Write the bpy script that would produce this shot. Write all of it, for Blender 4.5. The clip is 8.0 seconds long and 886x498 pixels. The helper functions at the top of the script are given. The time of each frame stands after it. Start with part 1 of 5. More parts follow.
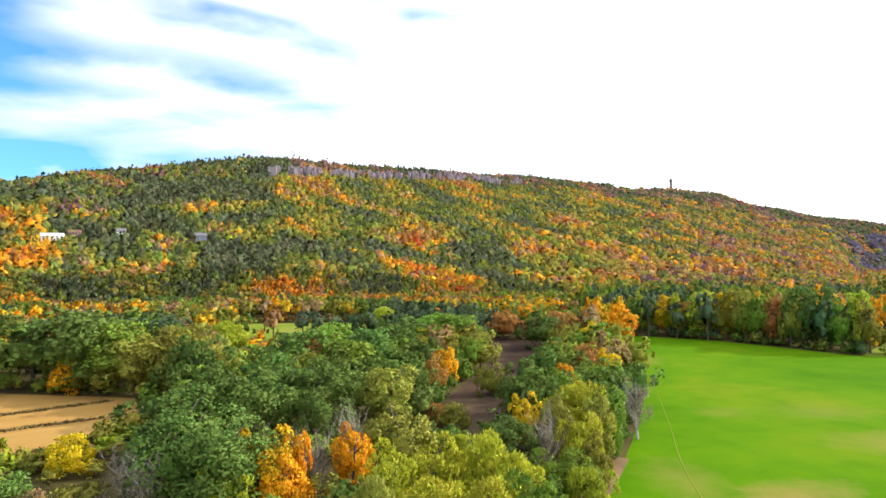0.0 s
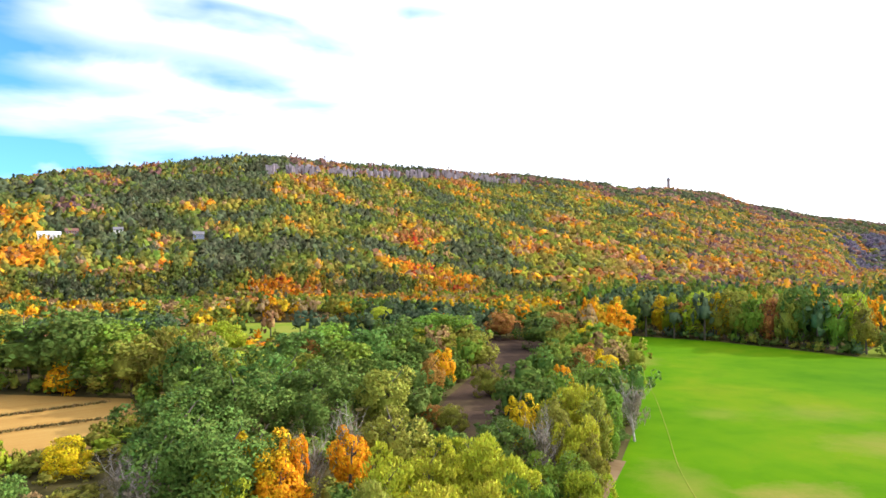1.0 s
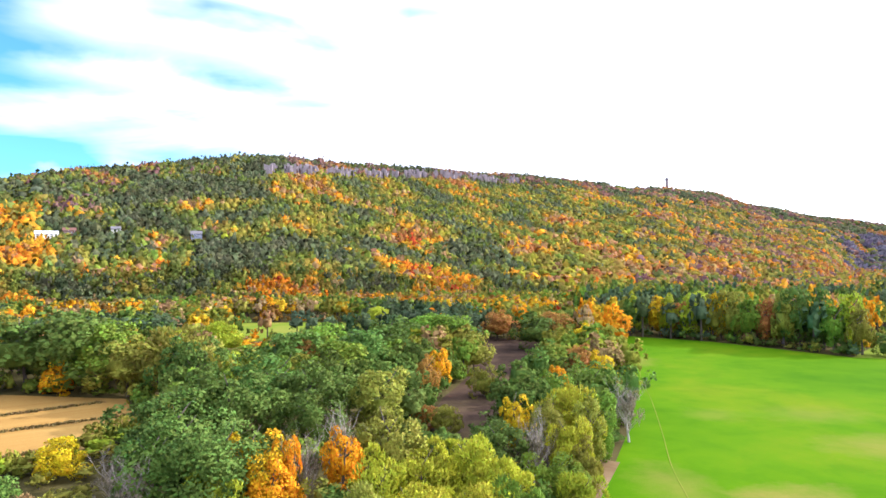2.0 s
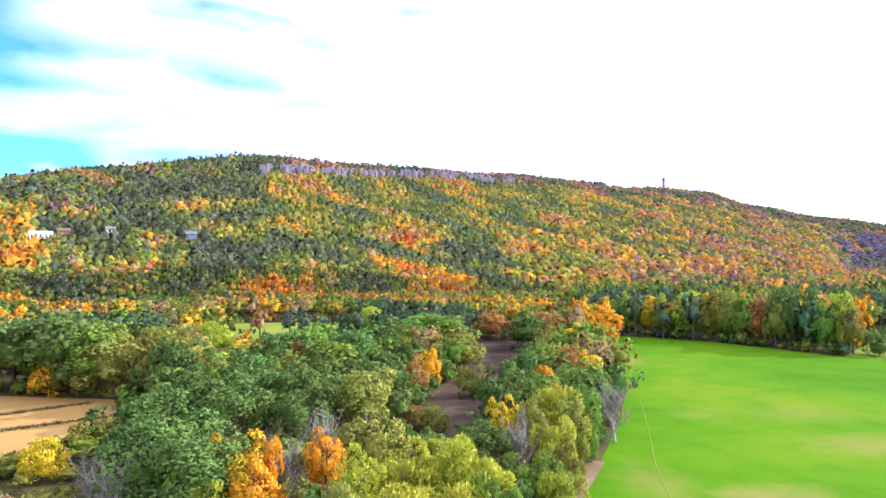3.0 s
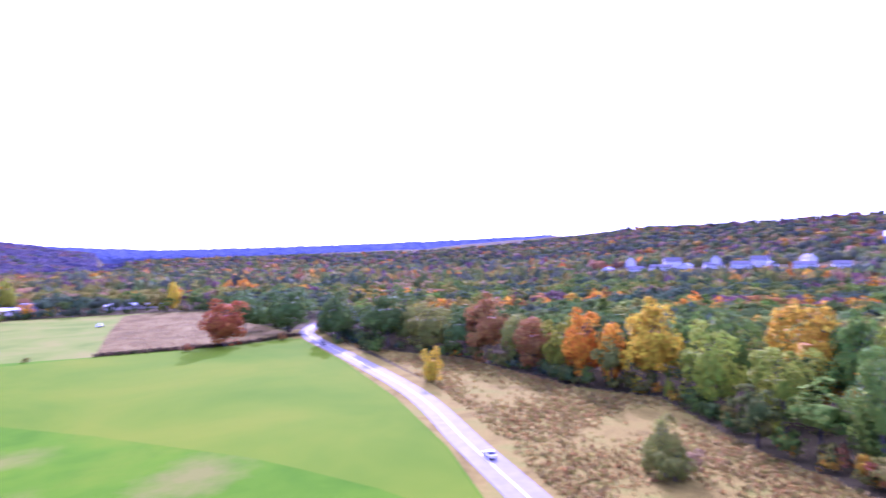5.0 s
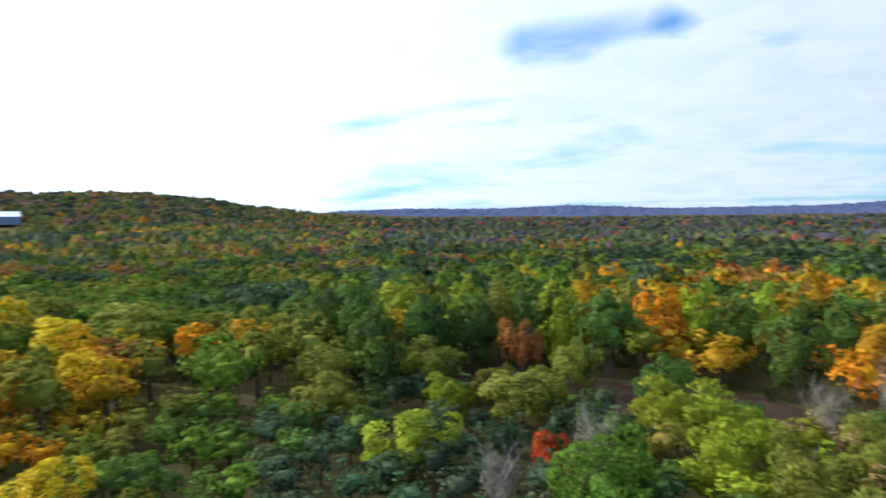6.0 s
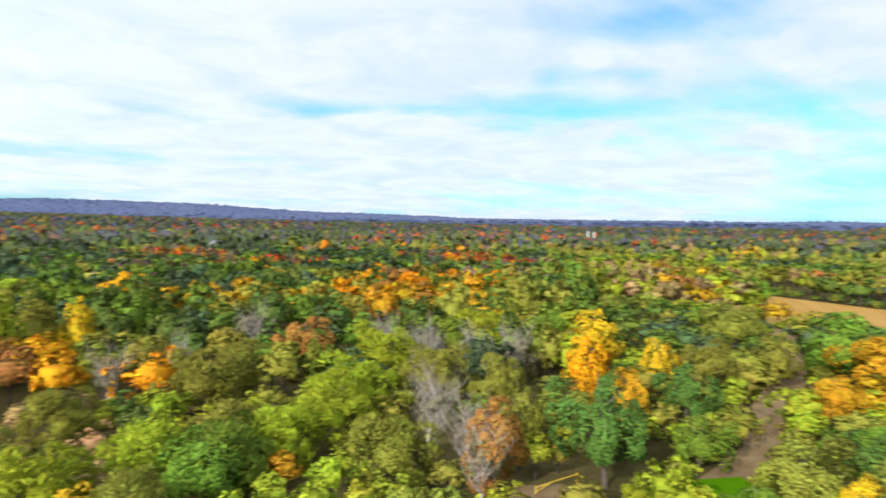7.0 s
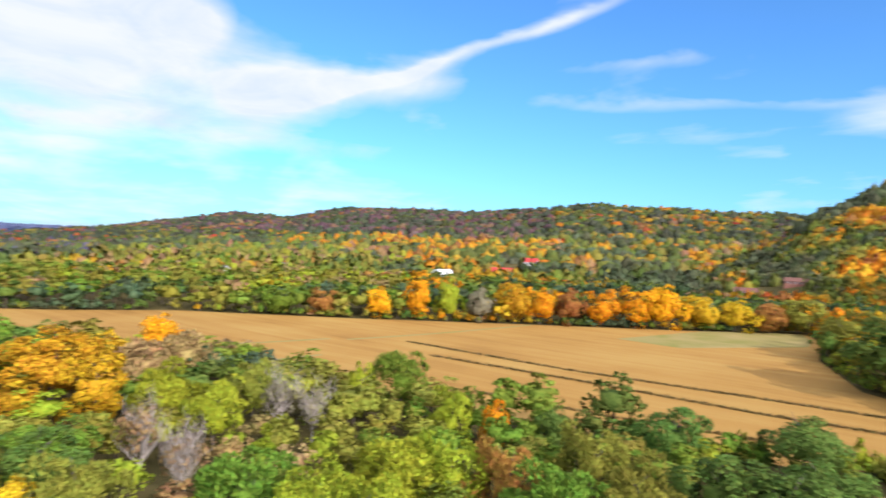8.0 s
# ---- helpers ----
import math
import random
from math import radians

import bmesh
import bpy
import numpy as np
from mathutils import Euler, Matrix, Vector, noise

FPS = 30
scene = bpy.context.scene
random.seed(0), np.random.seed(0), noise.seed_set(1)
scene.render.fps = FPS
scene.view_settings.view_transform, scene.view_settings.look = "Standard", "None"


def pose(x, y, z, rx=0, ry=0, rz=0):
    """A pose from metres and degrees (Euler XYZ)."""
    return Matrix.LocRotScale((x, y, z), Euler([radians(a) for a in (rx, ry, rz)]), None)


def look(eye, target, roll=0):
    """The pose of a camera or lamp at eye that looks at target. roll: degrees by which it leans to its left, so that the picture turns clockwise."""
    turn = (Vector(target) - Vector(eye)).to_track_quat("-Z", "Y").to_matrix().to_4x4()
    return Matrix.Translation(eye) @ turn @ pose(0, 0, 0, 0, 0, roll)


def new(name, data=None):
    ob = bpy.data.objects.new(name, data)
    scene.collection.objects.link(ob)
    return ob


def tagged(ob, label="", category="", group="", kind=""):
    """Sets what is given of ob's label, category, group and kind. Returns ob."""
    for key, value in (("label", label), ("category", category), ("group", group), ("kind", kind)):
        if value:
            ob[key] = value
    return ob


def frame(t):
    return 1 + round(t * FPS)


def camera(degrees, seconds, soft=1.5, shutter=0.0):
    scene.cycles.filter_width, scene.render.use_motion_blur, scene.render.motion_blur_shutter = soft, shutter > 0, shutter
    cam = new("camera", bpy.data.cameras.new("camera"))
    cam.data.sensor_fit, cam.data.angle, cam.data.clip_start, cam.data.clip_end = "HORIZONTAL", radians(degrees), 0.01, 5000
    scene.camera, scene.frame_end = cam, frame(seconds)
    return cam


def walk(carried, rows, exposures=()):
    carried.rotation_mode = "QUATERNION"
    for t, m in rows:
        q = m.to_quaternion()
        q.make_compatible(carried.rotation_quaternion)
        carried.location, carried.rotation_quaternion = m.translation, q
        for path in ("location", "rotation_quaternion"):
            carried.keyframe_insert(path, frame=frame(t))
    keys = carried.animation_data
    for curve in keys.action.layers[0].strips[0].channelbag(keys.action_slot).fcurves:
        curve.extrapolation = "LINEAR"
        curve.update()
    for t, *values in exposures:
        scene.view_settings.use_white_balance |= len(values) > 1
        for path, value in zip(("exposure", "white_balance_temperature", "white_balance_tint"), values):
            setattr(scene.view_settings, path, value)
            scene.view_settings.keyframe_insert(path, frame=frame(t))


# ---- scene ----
cam = camera(69.5, 8.0, 1.55, 0.14)
EYE = 44.0


def aim(t, side, lift, yaw, pitch, roll):
    """One row of the walk: metres beside and above the hover point, compass turn, tilt and lean in degrees."""
    eye = Vector((side, 0, EYE + lift))
    y, p = radians(yaw), radians(pitch)
    return t, look(eye, eye + Vector((math.sin(y) * math.cos(p), math.cos(y) * math.cos(p), math.sin(p))), roll)


PATH = [
    aim(0.0, -4.2, -1.2, 0.01, 0.85, -0.43), aim(0.5, -4.2, -0.9, 0.15, 0.80, -0.36), aim(1.0, -4.15, -0.3, 0.22, 0.70, -0.32),
    aim(1.5, -4.05, -0.05, 0.24, 0.67, -0.27), aim(3.0, -0.4, 0, 0.52, 0.65, -0.33), aim(3.5, 0, 0, 0.71, 0.71, -0.22),
    aim(3.7, 0, 0, 1.9, 0.69, -0.17), aim(4.0, 0, 0, 6.01, 0.67, -0.11), aim(4.2, 0, 0, 13.98, 0.60, -0.05), aim(4.4, 0, 0, 26.6, 0.59, -0.26),
    aim(4.5, 0, 0, 33.87, 0.53, -0.33), aim(4.6, 0, 0, 41.79, 0.48, -0.44), aim(4.8, 0, 0, 59.17, 0.38, -0.85), aim(5.0, 0, 0, 76.59, 0.23, -0.91),
    aim(5.2, 0, 0, 92.0, 0.03, -0.93), aim(5.5, 0, 0, 114.5, -0.8, -0.9), aim(5.75, 0, 0, 132.5, -1.7, -0.8), aim(6.0, 0, 0, 150.6, -2.6, -0.7),
    aim(6.3, 0, 0, 172.47, -3.09, -0.55), aim(6.5, 0, 0, 187.35, -3.04, -0.13), aim(6.7, 0, 0, 202.05, -2.95, 0.54), aim(7.0, 0, 0, 222.88, -2.70, 0.74),
    aim(7.2, 0, 0, 236.51, -2.32, 1.2), aim(7.4, 0, 0, 250.04, -2.04, 1.44), aim(7.6, 0, 0, 263.81, -1.68, 2.0), aim(7.8, 0, 0, 277.16, -1.09, 2.1),
    aim(8.0, 0, 0, 290.5, -0.52, 2.42),
]
walk(cam, PATH, [(0.0, 0.27, 6300, 13), (1.5, 0.52, 6050, 15), (3.5, 0.72, 5150, 32), (4.2, 0.74, 4900, 44), (4.6, 0.80, 4700, 62), (5.2, 0.52, 4650, 92),
                 (5.7, -0.1, 5200, 30), (6.3, -0.40, 5750, 4), (7.0, -0.05, 6200, 8), (7.4, 0.08, 6250, 12), (8.0, -0.02, 6080, 20)])

# ---- light ----
SUN_AZ, SUN_EL = 75.0, 27.0
to_sun = Vector((math.sin(radians(SUN_AZ)) * math.cos(radians(SUN_EL)), math.cos(radians(SUN_AZ)) * math.cos(radians(SUN_EL)), math.sin(radians(SUN_EL))))
lamp = bpy.data.lights.new("sun", "SUN")
lamp.energy, lamp.angle, lamp.color = 4.7, radians(0.6), (1.0, 0.93, 0.82)
sun = new("sun", lamp)
sun.matrix_world = look(to_sun * 500, (0, 0, 0))


class Nodes:
    """Short hand for node trees."""

    def __init__(self, tree):
        self.tree = tree
        tree.nodes.clear()

    def add(self, kind, ins=()):
        n = self.tree.nodes.new(kind)
        return self.fill(n, ins)

    def fill(self, n, ins):
        for key, value in dict(ins).items():
            if isinstance(value, bpy.types.NodeSocket):
                self.tree.links.new(value, n.inputs[key])
            else:
                n.inputs[key].default_value = value
        return n

    def math(self, op, a, b=0.0, c=0.0, clamp=False):
        n = self.add("ShaderNodeMath", {0: a, 1: b, 2: c})
        n.operation, n.use_clamp = op, clamp
        return n.outputs[0]

    def mix(self, f, a, b, blend="MIX"):
        n = self.add("ShaderNodeMix")
        n.data_type, n.blend_type = "RGBA", blend
        return self.fill(n, {0: f, 6: a, 7: b}).outputs[2]

    def ramp(self, f, *stops):
        n = self.add("ShaderNodeValToRGB", {0: f})
        while len(n.color_ramp.elements) < len(stops):
            n.color_ramp.elements.new(0.5)
        for e, (pos, col) in zip(n.color_ramp.elements, stops):
            e.position = pos
            e.color = (col, col, col, 1) if isinstance(col, (int, float)) else (*col, 1)
        return n.outputs[0]

    def noise(self, vec, scale, detail=4.0, rough=0.55, distort=0.0):
        return self.add("ShaderNodeTexNoise", {"Vector": vec, "Scale": scale, "Detail": detail, "Roughness": rough, "Distortion": distort}).outputs[0]


world = bpy.data.worlds.new("sky")
scene.world = world
world.use_nodes = True
w = Nodes(world.node_tree)
sky = w.add("ShaderNodeTexSky")
sky.sky_type, sky.sun_disc, sky.sun_elevation, sky.sun_rotation = "NISHITA", False, radians(SUN_EL), radians(SUN_AZ)
sky.air_density, sky.dust_density, sky.ozone_density = 1.0, 0.6, 1.5
way = w.add("ShaderNodeTexCoord").outputs["Generated"]
sep = w.add("ShaderNodeSeparateXYZ", {0: way})
high = w.math("ADD", w.math("MAXIMUM", sep.outputs[2], 0.0), 0.12)
flat = w.add("ShaderNodeCombineXYZ", {0: w.math("DIVIDE", sep.outputs[0], high), 1: w.math("DIVIDE", sep.outputs[1], high), 2: 0.0}).outputs[0]
turned = w.add("ShaderNodeMapping", {"Vector": flat, "Rotation": (0, 0, radians(25)), "Scale": (0.5, 1.0, 1.0), "Location": (1.7, 0.6, 0)}).outputs[0]
wisps = w.noise(turned, 0.8, 6.0, 0.5, 0.5)
veil = w.noise(flat, 0.33, 3.0, 0.5, 0.2)
puffs = w.noise(flat, 1.6, 5.0, 0.55, 0.3)


def ray_to(b, el):
    return Vector((math.sin(radians(b)) * math.cos(radians(el)), math.cos(radians(b)) * math.cos(radians(el)), math.sin(radians(el))))


def along_ray(v):
    n_ = w.add("ShaderNodeVectorMath", {0: way, 1: v})
    n_.operation = "DOT_PRODUCT"
    return n_.outputs["Value"]


toward = along_ray(to_sun)
near_sun = w.math("MULTIPLY_ADD", toward, 0.5, 0.5)
glow = w.ramp(near_sun, (0.12, 0.0), (0.42, 0.16), (0.66, 0.40), (0.84, 0.9))
bank = w.ramp(along_ray(ray_to(215, 6)), (0.40, 0.0), (0.70, 0.20), (1.0, 0.40))
gap = w.math("MULTIPLY", w.ramp(along_ray(ray_to(306, 20)), (0.90, 0.0), (0.98, 1.0)), -0.16)
streaks = 0.0
for b0, e0, b1, e1, wide, gain in ((276, 10.6, 307, 20.8, 0.008, 0.29), (270, 11.6, 293, 14.6, 0.030, 0.32), (252, 16.5, 281, 11.5, 0.070, 0.34), (258, 19.0, 272, 17.0, 0.050, 0.30),
                                   (297, 12.4, 327, 11.6, 0.012, 0.15), (297, 15.2, 314, 16.0, 0.010, 0.10), (268, 8.2, 290, 7.8, 0.020, 0.12),
                                   (326, 18.2, 352, 16.6, 0.018, 0.20), (322, 10.5, 350, 11.0, 0.030, 0.16), (330, 22.5, 356, 19.0, 0.014, 0.18), (324, 14.6, 346, 13.2, 0.014, 0.14), (322, 20.0, 336, 19.0, 0.04, 0.10), (324, 15.8, 349, 14.6, 0.012, -0.05), (318, 8.6, 333, 7.6, 0.016, -0.20), (338, 20.6, 349, 19.8, 0.012, -0.12), (355, 20.8, 368, 20.2, 0.014, -0.22),
                                   (199, 9.0, 242, 9.0, 0.013, -0.07), (243, 9.6, 262, 8.8, 0.022, -0.10), (214, 5.4, 258, 5.6, 0.040, 0.22), (232, 13.0, 258, 13.5, 0.030, 0.16), (154, 14.8, 174, 15.8, 0.045, -0.36), (168, 16.0, 181, 13.0, 0.022, -0.24),
                                   (174, 16.4, 194, 17.4, 0.030, -0.24), (209, 9.2, 226, 9.6, 0.014, -0.11), (230, 12.4, 242, 11.8, 0.012, -0.14)):
    p0, p1 = ray_to(b0, e0), ray_to(b1, e1)
    off = w.math("DIVIDE", w.math("ADD", along_ray(p0.cross(p1).normalized()), w.math("MULTIPLY_ADD", puffs, 0.05, -0.025)), wide)
    body = w.math("POWER", 2.718, w.math("MULTIPLY", w.math("MULTIPLY", off, off), -1.0))
    span = w.math("DIVIDE", w.math("SUBTRACT", along_ray((p0 + p1).normalized()), (p0 + p1).normalized().dot(p0)), (1 - (p0 + p1).normalized().dot(p0)) * 0.6, clamp=True)
    streaks = w.math("ADD", streaks, w.math("MULTIPLY", w.math("MULTIPLY", body, span), gain))
cover = w.math("ADD", w.math("ADD", w.math("MULTIPLY", wisps, 1.15), w.math("MULTIPLY", veil, 0.5)), w.math("ADD", w.math("ADD", glow, w.math("ADD", streaks, gap)), w.math("MULTIPLY_ADD", puffs, 0.5, w.math("SUBTRACT", bank, 0.125))))
mask = w.ramp(w.math("MULTIPLY", cover, 0.5), (0.505, 0.02), (0.67, 0.94))
lumps_ = w.ramp(w.noise(flat, 2.3, 6.0, 0.6, 0.6), (0.33, (6.5, 7.35, 8.4)), (0.60, (8.1, 8.4, 8.9)))
cloud = w.mix(w.math("POWER", near_sun, 2.7), lumps_, (22.0, 22.0, 22.0, 1))
blue = w.mix(1.0, sky.outputs[0], (0.60, 1.31, 1.90, 1), "MULTIPLY")
w.add("ShaderNodeOutputWorld", {0: w.add("ShaderNodeBackground", {0: w.mix(mask, blue, cloud), 1: 0.12}).outputs[0]})

# ---- materials ----


def material(name):
    m = bpy.data.materials.new(name)
    m.use_nodes = True
    return m, Nodes(m.node_tree)


def finish(n, color, rough=0.8, bump=None, dist=0.1, strength=0.4, metal=0.0, spec=0.3):
    ins = {"Base Color": color, "Roughness": rough, "Metallic": metal, "Specular IOR Level": spec}
    if bump is not None:
        ins["Normal"] = n.add("ShaderNodeBump", {"Strength": strength, "Distance": dist, "Height": bump}).outputs[0]
    n.add("ShaderNodeOutputMaterial", {0: n.add("ShaderNodeBsdfPrincipled", ins).outputs[0]})


def plain(name, col, rough=0.6, vary=0.18, scale=0.8, metal=0.0):
    """Painted or built surfaces: one colour with broad stains and fine grain."""
    m, n = material(name)
    p = n.add("ShaderNodeTexCoord").outputs["Object"]
    f = n.math("ADD", n.math("MULTIPLY", n.noise(p, scale, 5), 0.6), n.math("MULTIPLY", n.noise(p, scale * 14, 3), 0.4))
    lo, hi = [c * (1 - vary) for c in col], [min(1, c * (1 + vary)) for c in col]
    finish(n, n.ramp(f, (0.3, lo), (0.7, hi)), rough, f, 0.02, 0.2, metal)
    return m


def leafage(name, col=None):
    """Leaves: col, or the tint that each tree of a wood carries; each clump and each tree differs a little. Leaves face outward from their bough."""
    m, n = material(name)
    wood = col is None
    if wood:
        tint = n.add("ShaderNodeAttribute")
        tint.attribute_name = "tint"
        base = tint.outputs["Color"]
        own = 0.5
    else:
        base = (*col, 1)
        own = n.add("ShaderNodeObjectInfo").outputs["Random"]
    geo = n.add("ShaderNodeNewGeometry")
    piece = geo.outputs["Random Per Island"]
    place = geo.outputs["Position"]
    clump = n.noise(place, 0.55 if wood else 0.8, 3, 0.6)
    fleck = n.noise(place, 1.9 if wood else 3.2, 2, 0.6)
    mottle = n.math("ADD", n.math("MULTIPLY_ADD", clump, 0.9, -0.45), n.math("MULTIPLY_ADD", fleck, 0.6, -0.3))
    hue = n.math("ADD", n.math("MULTIPLY_ADD", piece, 0.04, 0.480), n.math("ADD", n.math("MULTIPLY_ADD", own, 0.03, -0.015), n.math("MULTIPLY_ADD", clump, -0.06, 0.03)))
    val = n.math("ADD", n.math("MULTIPLY_ADD", piece, 0.22 if wood else 0.50, 1.04 if wood else 1.02), n.math("ADD", n.math("MULTIPLY_ADD", own, 0.3, -0.15), mottle))
    c = n.add("ShaderNodeHueSaturation", {"Hue": hue, "Saturation": 1.0, "Value": n.math("MAXIMUM", val, 0.25), "Color": base}).outputs[0]
    out = n.add("ShaderNodeAttribute")
    out.attribute_name = "outward"
    turn = n.add("ShaderNodeVectorTransform", {0: out.outputs["Vector"]})
    turn.vector_type, turn.convert_from, turn.convert_to = "NORMAL", "OBJECT", "WORLD"
    both = n.add("ShaderNodeMix")
    both.data_type = "VECTOR"
    n.fill(both, {0: 0.88 if wood else 0.82, 4: geo.outputs["Normal"], 5: turn.outputs[0]})
    rough = n.add("ShaderNodeBump", {"Strength": 0.7, "Distance": 0.6 if wood else 0.25, "Height": n.math("ADD", clump, n.math("MULTIPLY", fleck, 0.5)), "Normal": both.outputs[1]}).outputs[0]
    a = n.add("ShaderNodeBsdfPrincipled", {"Base Color": c, "Roughness": 0.85 if wood else 0.65, "Specular IOR Level": 0.02 if wood else 0.12, "Normal": rough}).outputs[0]
    b = n.add("ShaderNodeBsdfTranslucent", {"Color": c, "Normal": rough}).outputs[0]
    n.add("ShaderNodeOutputMaterial", {0: n.add("ShaderNodeMixShader", {0: 0.32, 1: a, 2: b}).outputs[0]})
    return m


HUES = {
    "deep": (0.120, 0.198, 0.034), "green": (0.185, 0.290, 0.030), "olive": (0.300, 0.300, 0.040), "lime": (0.375, 0.430, 0.026),
    "yellow": (0.640, 0.385, 0.016), "gold": (0.740, 0.520, 0.012), "orange": (0.800, 0.350, 0.008), "rust": (0.420, 0.200, 0.045), "red": (0.600, 0.100, 0.024),
    "tan": (0.420, 0.285, 0.115), "grey": (0.270, 0.235, 0.150), "pine": (0.056, 0.100, 0.046), "teal": (0.098, 0.160, 0.074),
    # haze: the blue of distant air, painted in as a leaf colour
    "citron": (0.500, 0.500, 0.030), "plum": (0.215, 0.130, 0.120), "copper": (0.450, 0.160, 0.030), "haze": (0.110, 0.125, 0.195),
}
WORDS = {
    "deep": "dark green", "green": "mid green", "olive": "olive and yellowish green", "lime": "yellow-green", "yellow": "golden yellow",
    "orange": "bright orange", "rust": "rusty brown", "red": "deep red", "tan": "dry tan", "grey": "greyish thinning", "pine": "dark bluish green", "plum": "purplish brown", "teal": "bluish green", "citron": "bright yellow-green", "gold": "bright yellow", "haze": "hazy blue", "copper": "coppery orange",
}
LEAF = {k: leafage("leaf_" + k, v) for k, v in HUES.items()}
WOODS = leafage("leaf_woods")


def grass_like(name, cols, rough=0.95, wide=0.02, fine=1.2, bump=0.12):
    """Open ground: broad patches of three tints, with clumpy grain."""
    m, n = material(name)
    p = n.add("ShaderNodeTexCoord").outputs["Object"]
    broad = n.noise(p, wide, 4, 0.6, 0.4)
    grain = n.noise(p, fine, 6, 0.7)
    f = n.math("ADD", n.math("MULTIPLY", broad, 0.8), n.math("MULTIPLY", grain, 0.2))
    c = n.ramp(f, (0.34, cols[0]), (0.5, cols[1]), (0.64, cols[2]))
    c = n.mix(n.math("MULTIPLY", grain, 0.35), c, n.mix(1.0, c, (0.45, 0.45, 0.4, 1), "MULTIPLY"))
    finish(n, c, rough, grain, bump, 0.5, 0, 0.02)
    return m


FLOOR = grass_like("forest_floor", ((0.058, 0.050, 0.020), (0.095, 0.080, 0.030), (0.140, 0.112, 0.045)), wide=0.03, fine=0.25, bump=1.0)
# brown clearing floor with tree shade painted into its dark colours
SHADED_EARTH = grass_like("bare_clearing", ((0.040, 0.026, 0.020), (0.072, 0.046, 0.032), (0.110, 0.078, 0.040)), wide=0.05, fine=0.3, bump=0.8)
m, n = material("turf")
p = n.add("ShaderNodeTexCoord").outputs["Object"]
broad, grain = n.noise(p, 0.016, 4, 0.6, 0.4), n.noise(p, 1.2, 6, 0.7)
f = n.math("ADD", n.math("MULTIPLY", broad, 0.8), n.math("MULTIPLY", grain, 0.2))
c = n.ramp(f, (0.34, (0.054, 0.155, 0.001)), (0.52, (0.080, 0.188, 0.0015)), (0.66, (0.128, 0.200, 0.005)))
ragged = n.math("MULTIPLY_ADD", n.noise(p, 0.12, 6, 0.7), 1.9, -0.95)
worn = 0.0
for px, py, pa, pb, turn, gain in ((57, 113, 15, 8, 20, 1.0), (109, 127, 14, 8, -30, 0.6), (99, 146, 17, 10, 10, 0.6), (112, 79, 16, 10, 0, 0.7), (87, 100, 12, 7, 30, 0.4), (100, 176, 16, 10, 0, 0.35), (42, 122, 8, 14, 10, 0.5), (72, 176, 10, 8, 0, 0.3), (78, 268, 9, 16, -10, 0.6)):
    q = n.add("ShaderNodeMapping", {"Vector": p, "Location": (px, py, 0), "Rotation": (0, 0, radians(turn)), "Scale": (pa, pb, 1)})
    q.vector_type = "TEXTURE"
    near = n.add("ShaderNodeVectorMath", {0: q.outputs[0]})
    near.operation = "LENGTH"
    worn = n.math("MAXIMUM", worn, n.math("MULTIPLY", n.math("SUBTRACT", 1.2, n.math("ADD", near.outputs["Value"], ragged), clamp=True), gain))
mottle = n.noise(p, 0.09, 6, 0.6, 0.2)
c = n.mix(n.ramp(mottle, (0.38, 0.0), (0.66, 0.55)), c, n.mix(1.0, c, (1.35, 1.12, 1.0, 1), "MULTIPLY"))
c = n.mix(n.ramp(mottle, (0.34, 0.22), (0.5, 0.0)), c, n.mix(1.0, c, (0.62, 0.74, 0.7, 1), "MULTIPLY"))
c = n.mix(n.ramp(worn, (0.0, 0.0), (1.0, 0.66)), c, (0.300, 0.200, 0.062, 1))
c = n.mix(n.math("MULTIPLY", grain, 0.35), c, n.mix(1.0, c, (0.45, 0.45, 0.4, 1), "MULTIPLY"))
finish(n, c, 1.0, grain, 0.12, 0.5, 0, 0.02)
TURF = m
MOWN = grass_like("mown_turf", ((0.088, 0.172, 0.002), (0.120, 0.195, 0.003), (0.158, 0.208, 0.005)), wide=0.016)
BARE = grass_like("worn_turf", ((0.230, 0.220, 0.060), (0.300, 0.250, 0.090), (0.340, 0.270, 0.110)), wide=0.05)
MEADOW = grass_like("meadow", ((0.120, 0.180, 0.016), (0.172, 0.222, 0.024), (0.230, 0.225, 0.040)), wide=0.03)
WEEDS = grass_like("dry_weeds", ((0.130, 0.100, 0.026), (0.200, 0.152, 0.040), (0.245, 0.200, 0.055)), wide=0.06, fine=0.5, bump=0.5)
HAY = grass_like("dry_grass", ((0.160, 0.122, 0.022), (0.265, 0.210, 0.036), (0.225, 0.215, 0.032)), wide=0.09, fine=0.6, bump=0.6)
m, n = material("stubble")
p = n.add("ShaderNodeTexCoord").outputs["Object"]
rows_n = n.add("ShaderNodeMapping", {"Vector": p, "Rotation": (0, 0, radians(33.5)), "Scale": (90, 6.5, 1)})
rows_n.vector_type = "TEXTURE"
rows_p = rows_n.outputs[0]
band = n.noise(rows_p, 1.0, 5, 0.65)
grain = n.noise(p, 0.9, 5, 0.7)
blot = n.noise(p, 0.02, 3, 0.5)
f = n.math("ADD", n.math("ADD", n.math("MULTIPLY", band, 0.42), n.math("MULTIPLY", grain, 0.16)), n.math("MULTIPLY", blot, 0.42))
finish(n, n.ramp(f, (0.32, (0.235, 0.120, 0.028)), (0.48, (0.345, 0.192, 0.047)), (0.66, (0.400, 0.258, 0.072))), 0.95, grain, 0.2, 0.5, 0, 0.1)
STUBBLE = m
DIRT = grass_like("dirt", ((0.150, 0.095, 0.045), (0.220, 0.150, 0.080), (0.270, 0.200, 0.115)), wide=0.08, fine=0.8)
BARK = plain("bark", (0.13, 0.105, 0.085), 0.9, 0.4, 3.0)
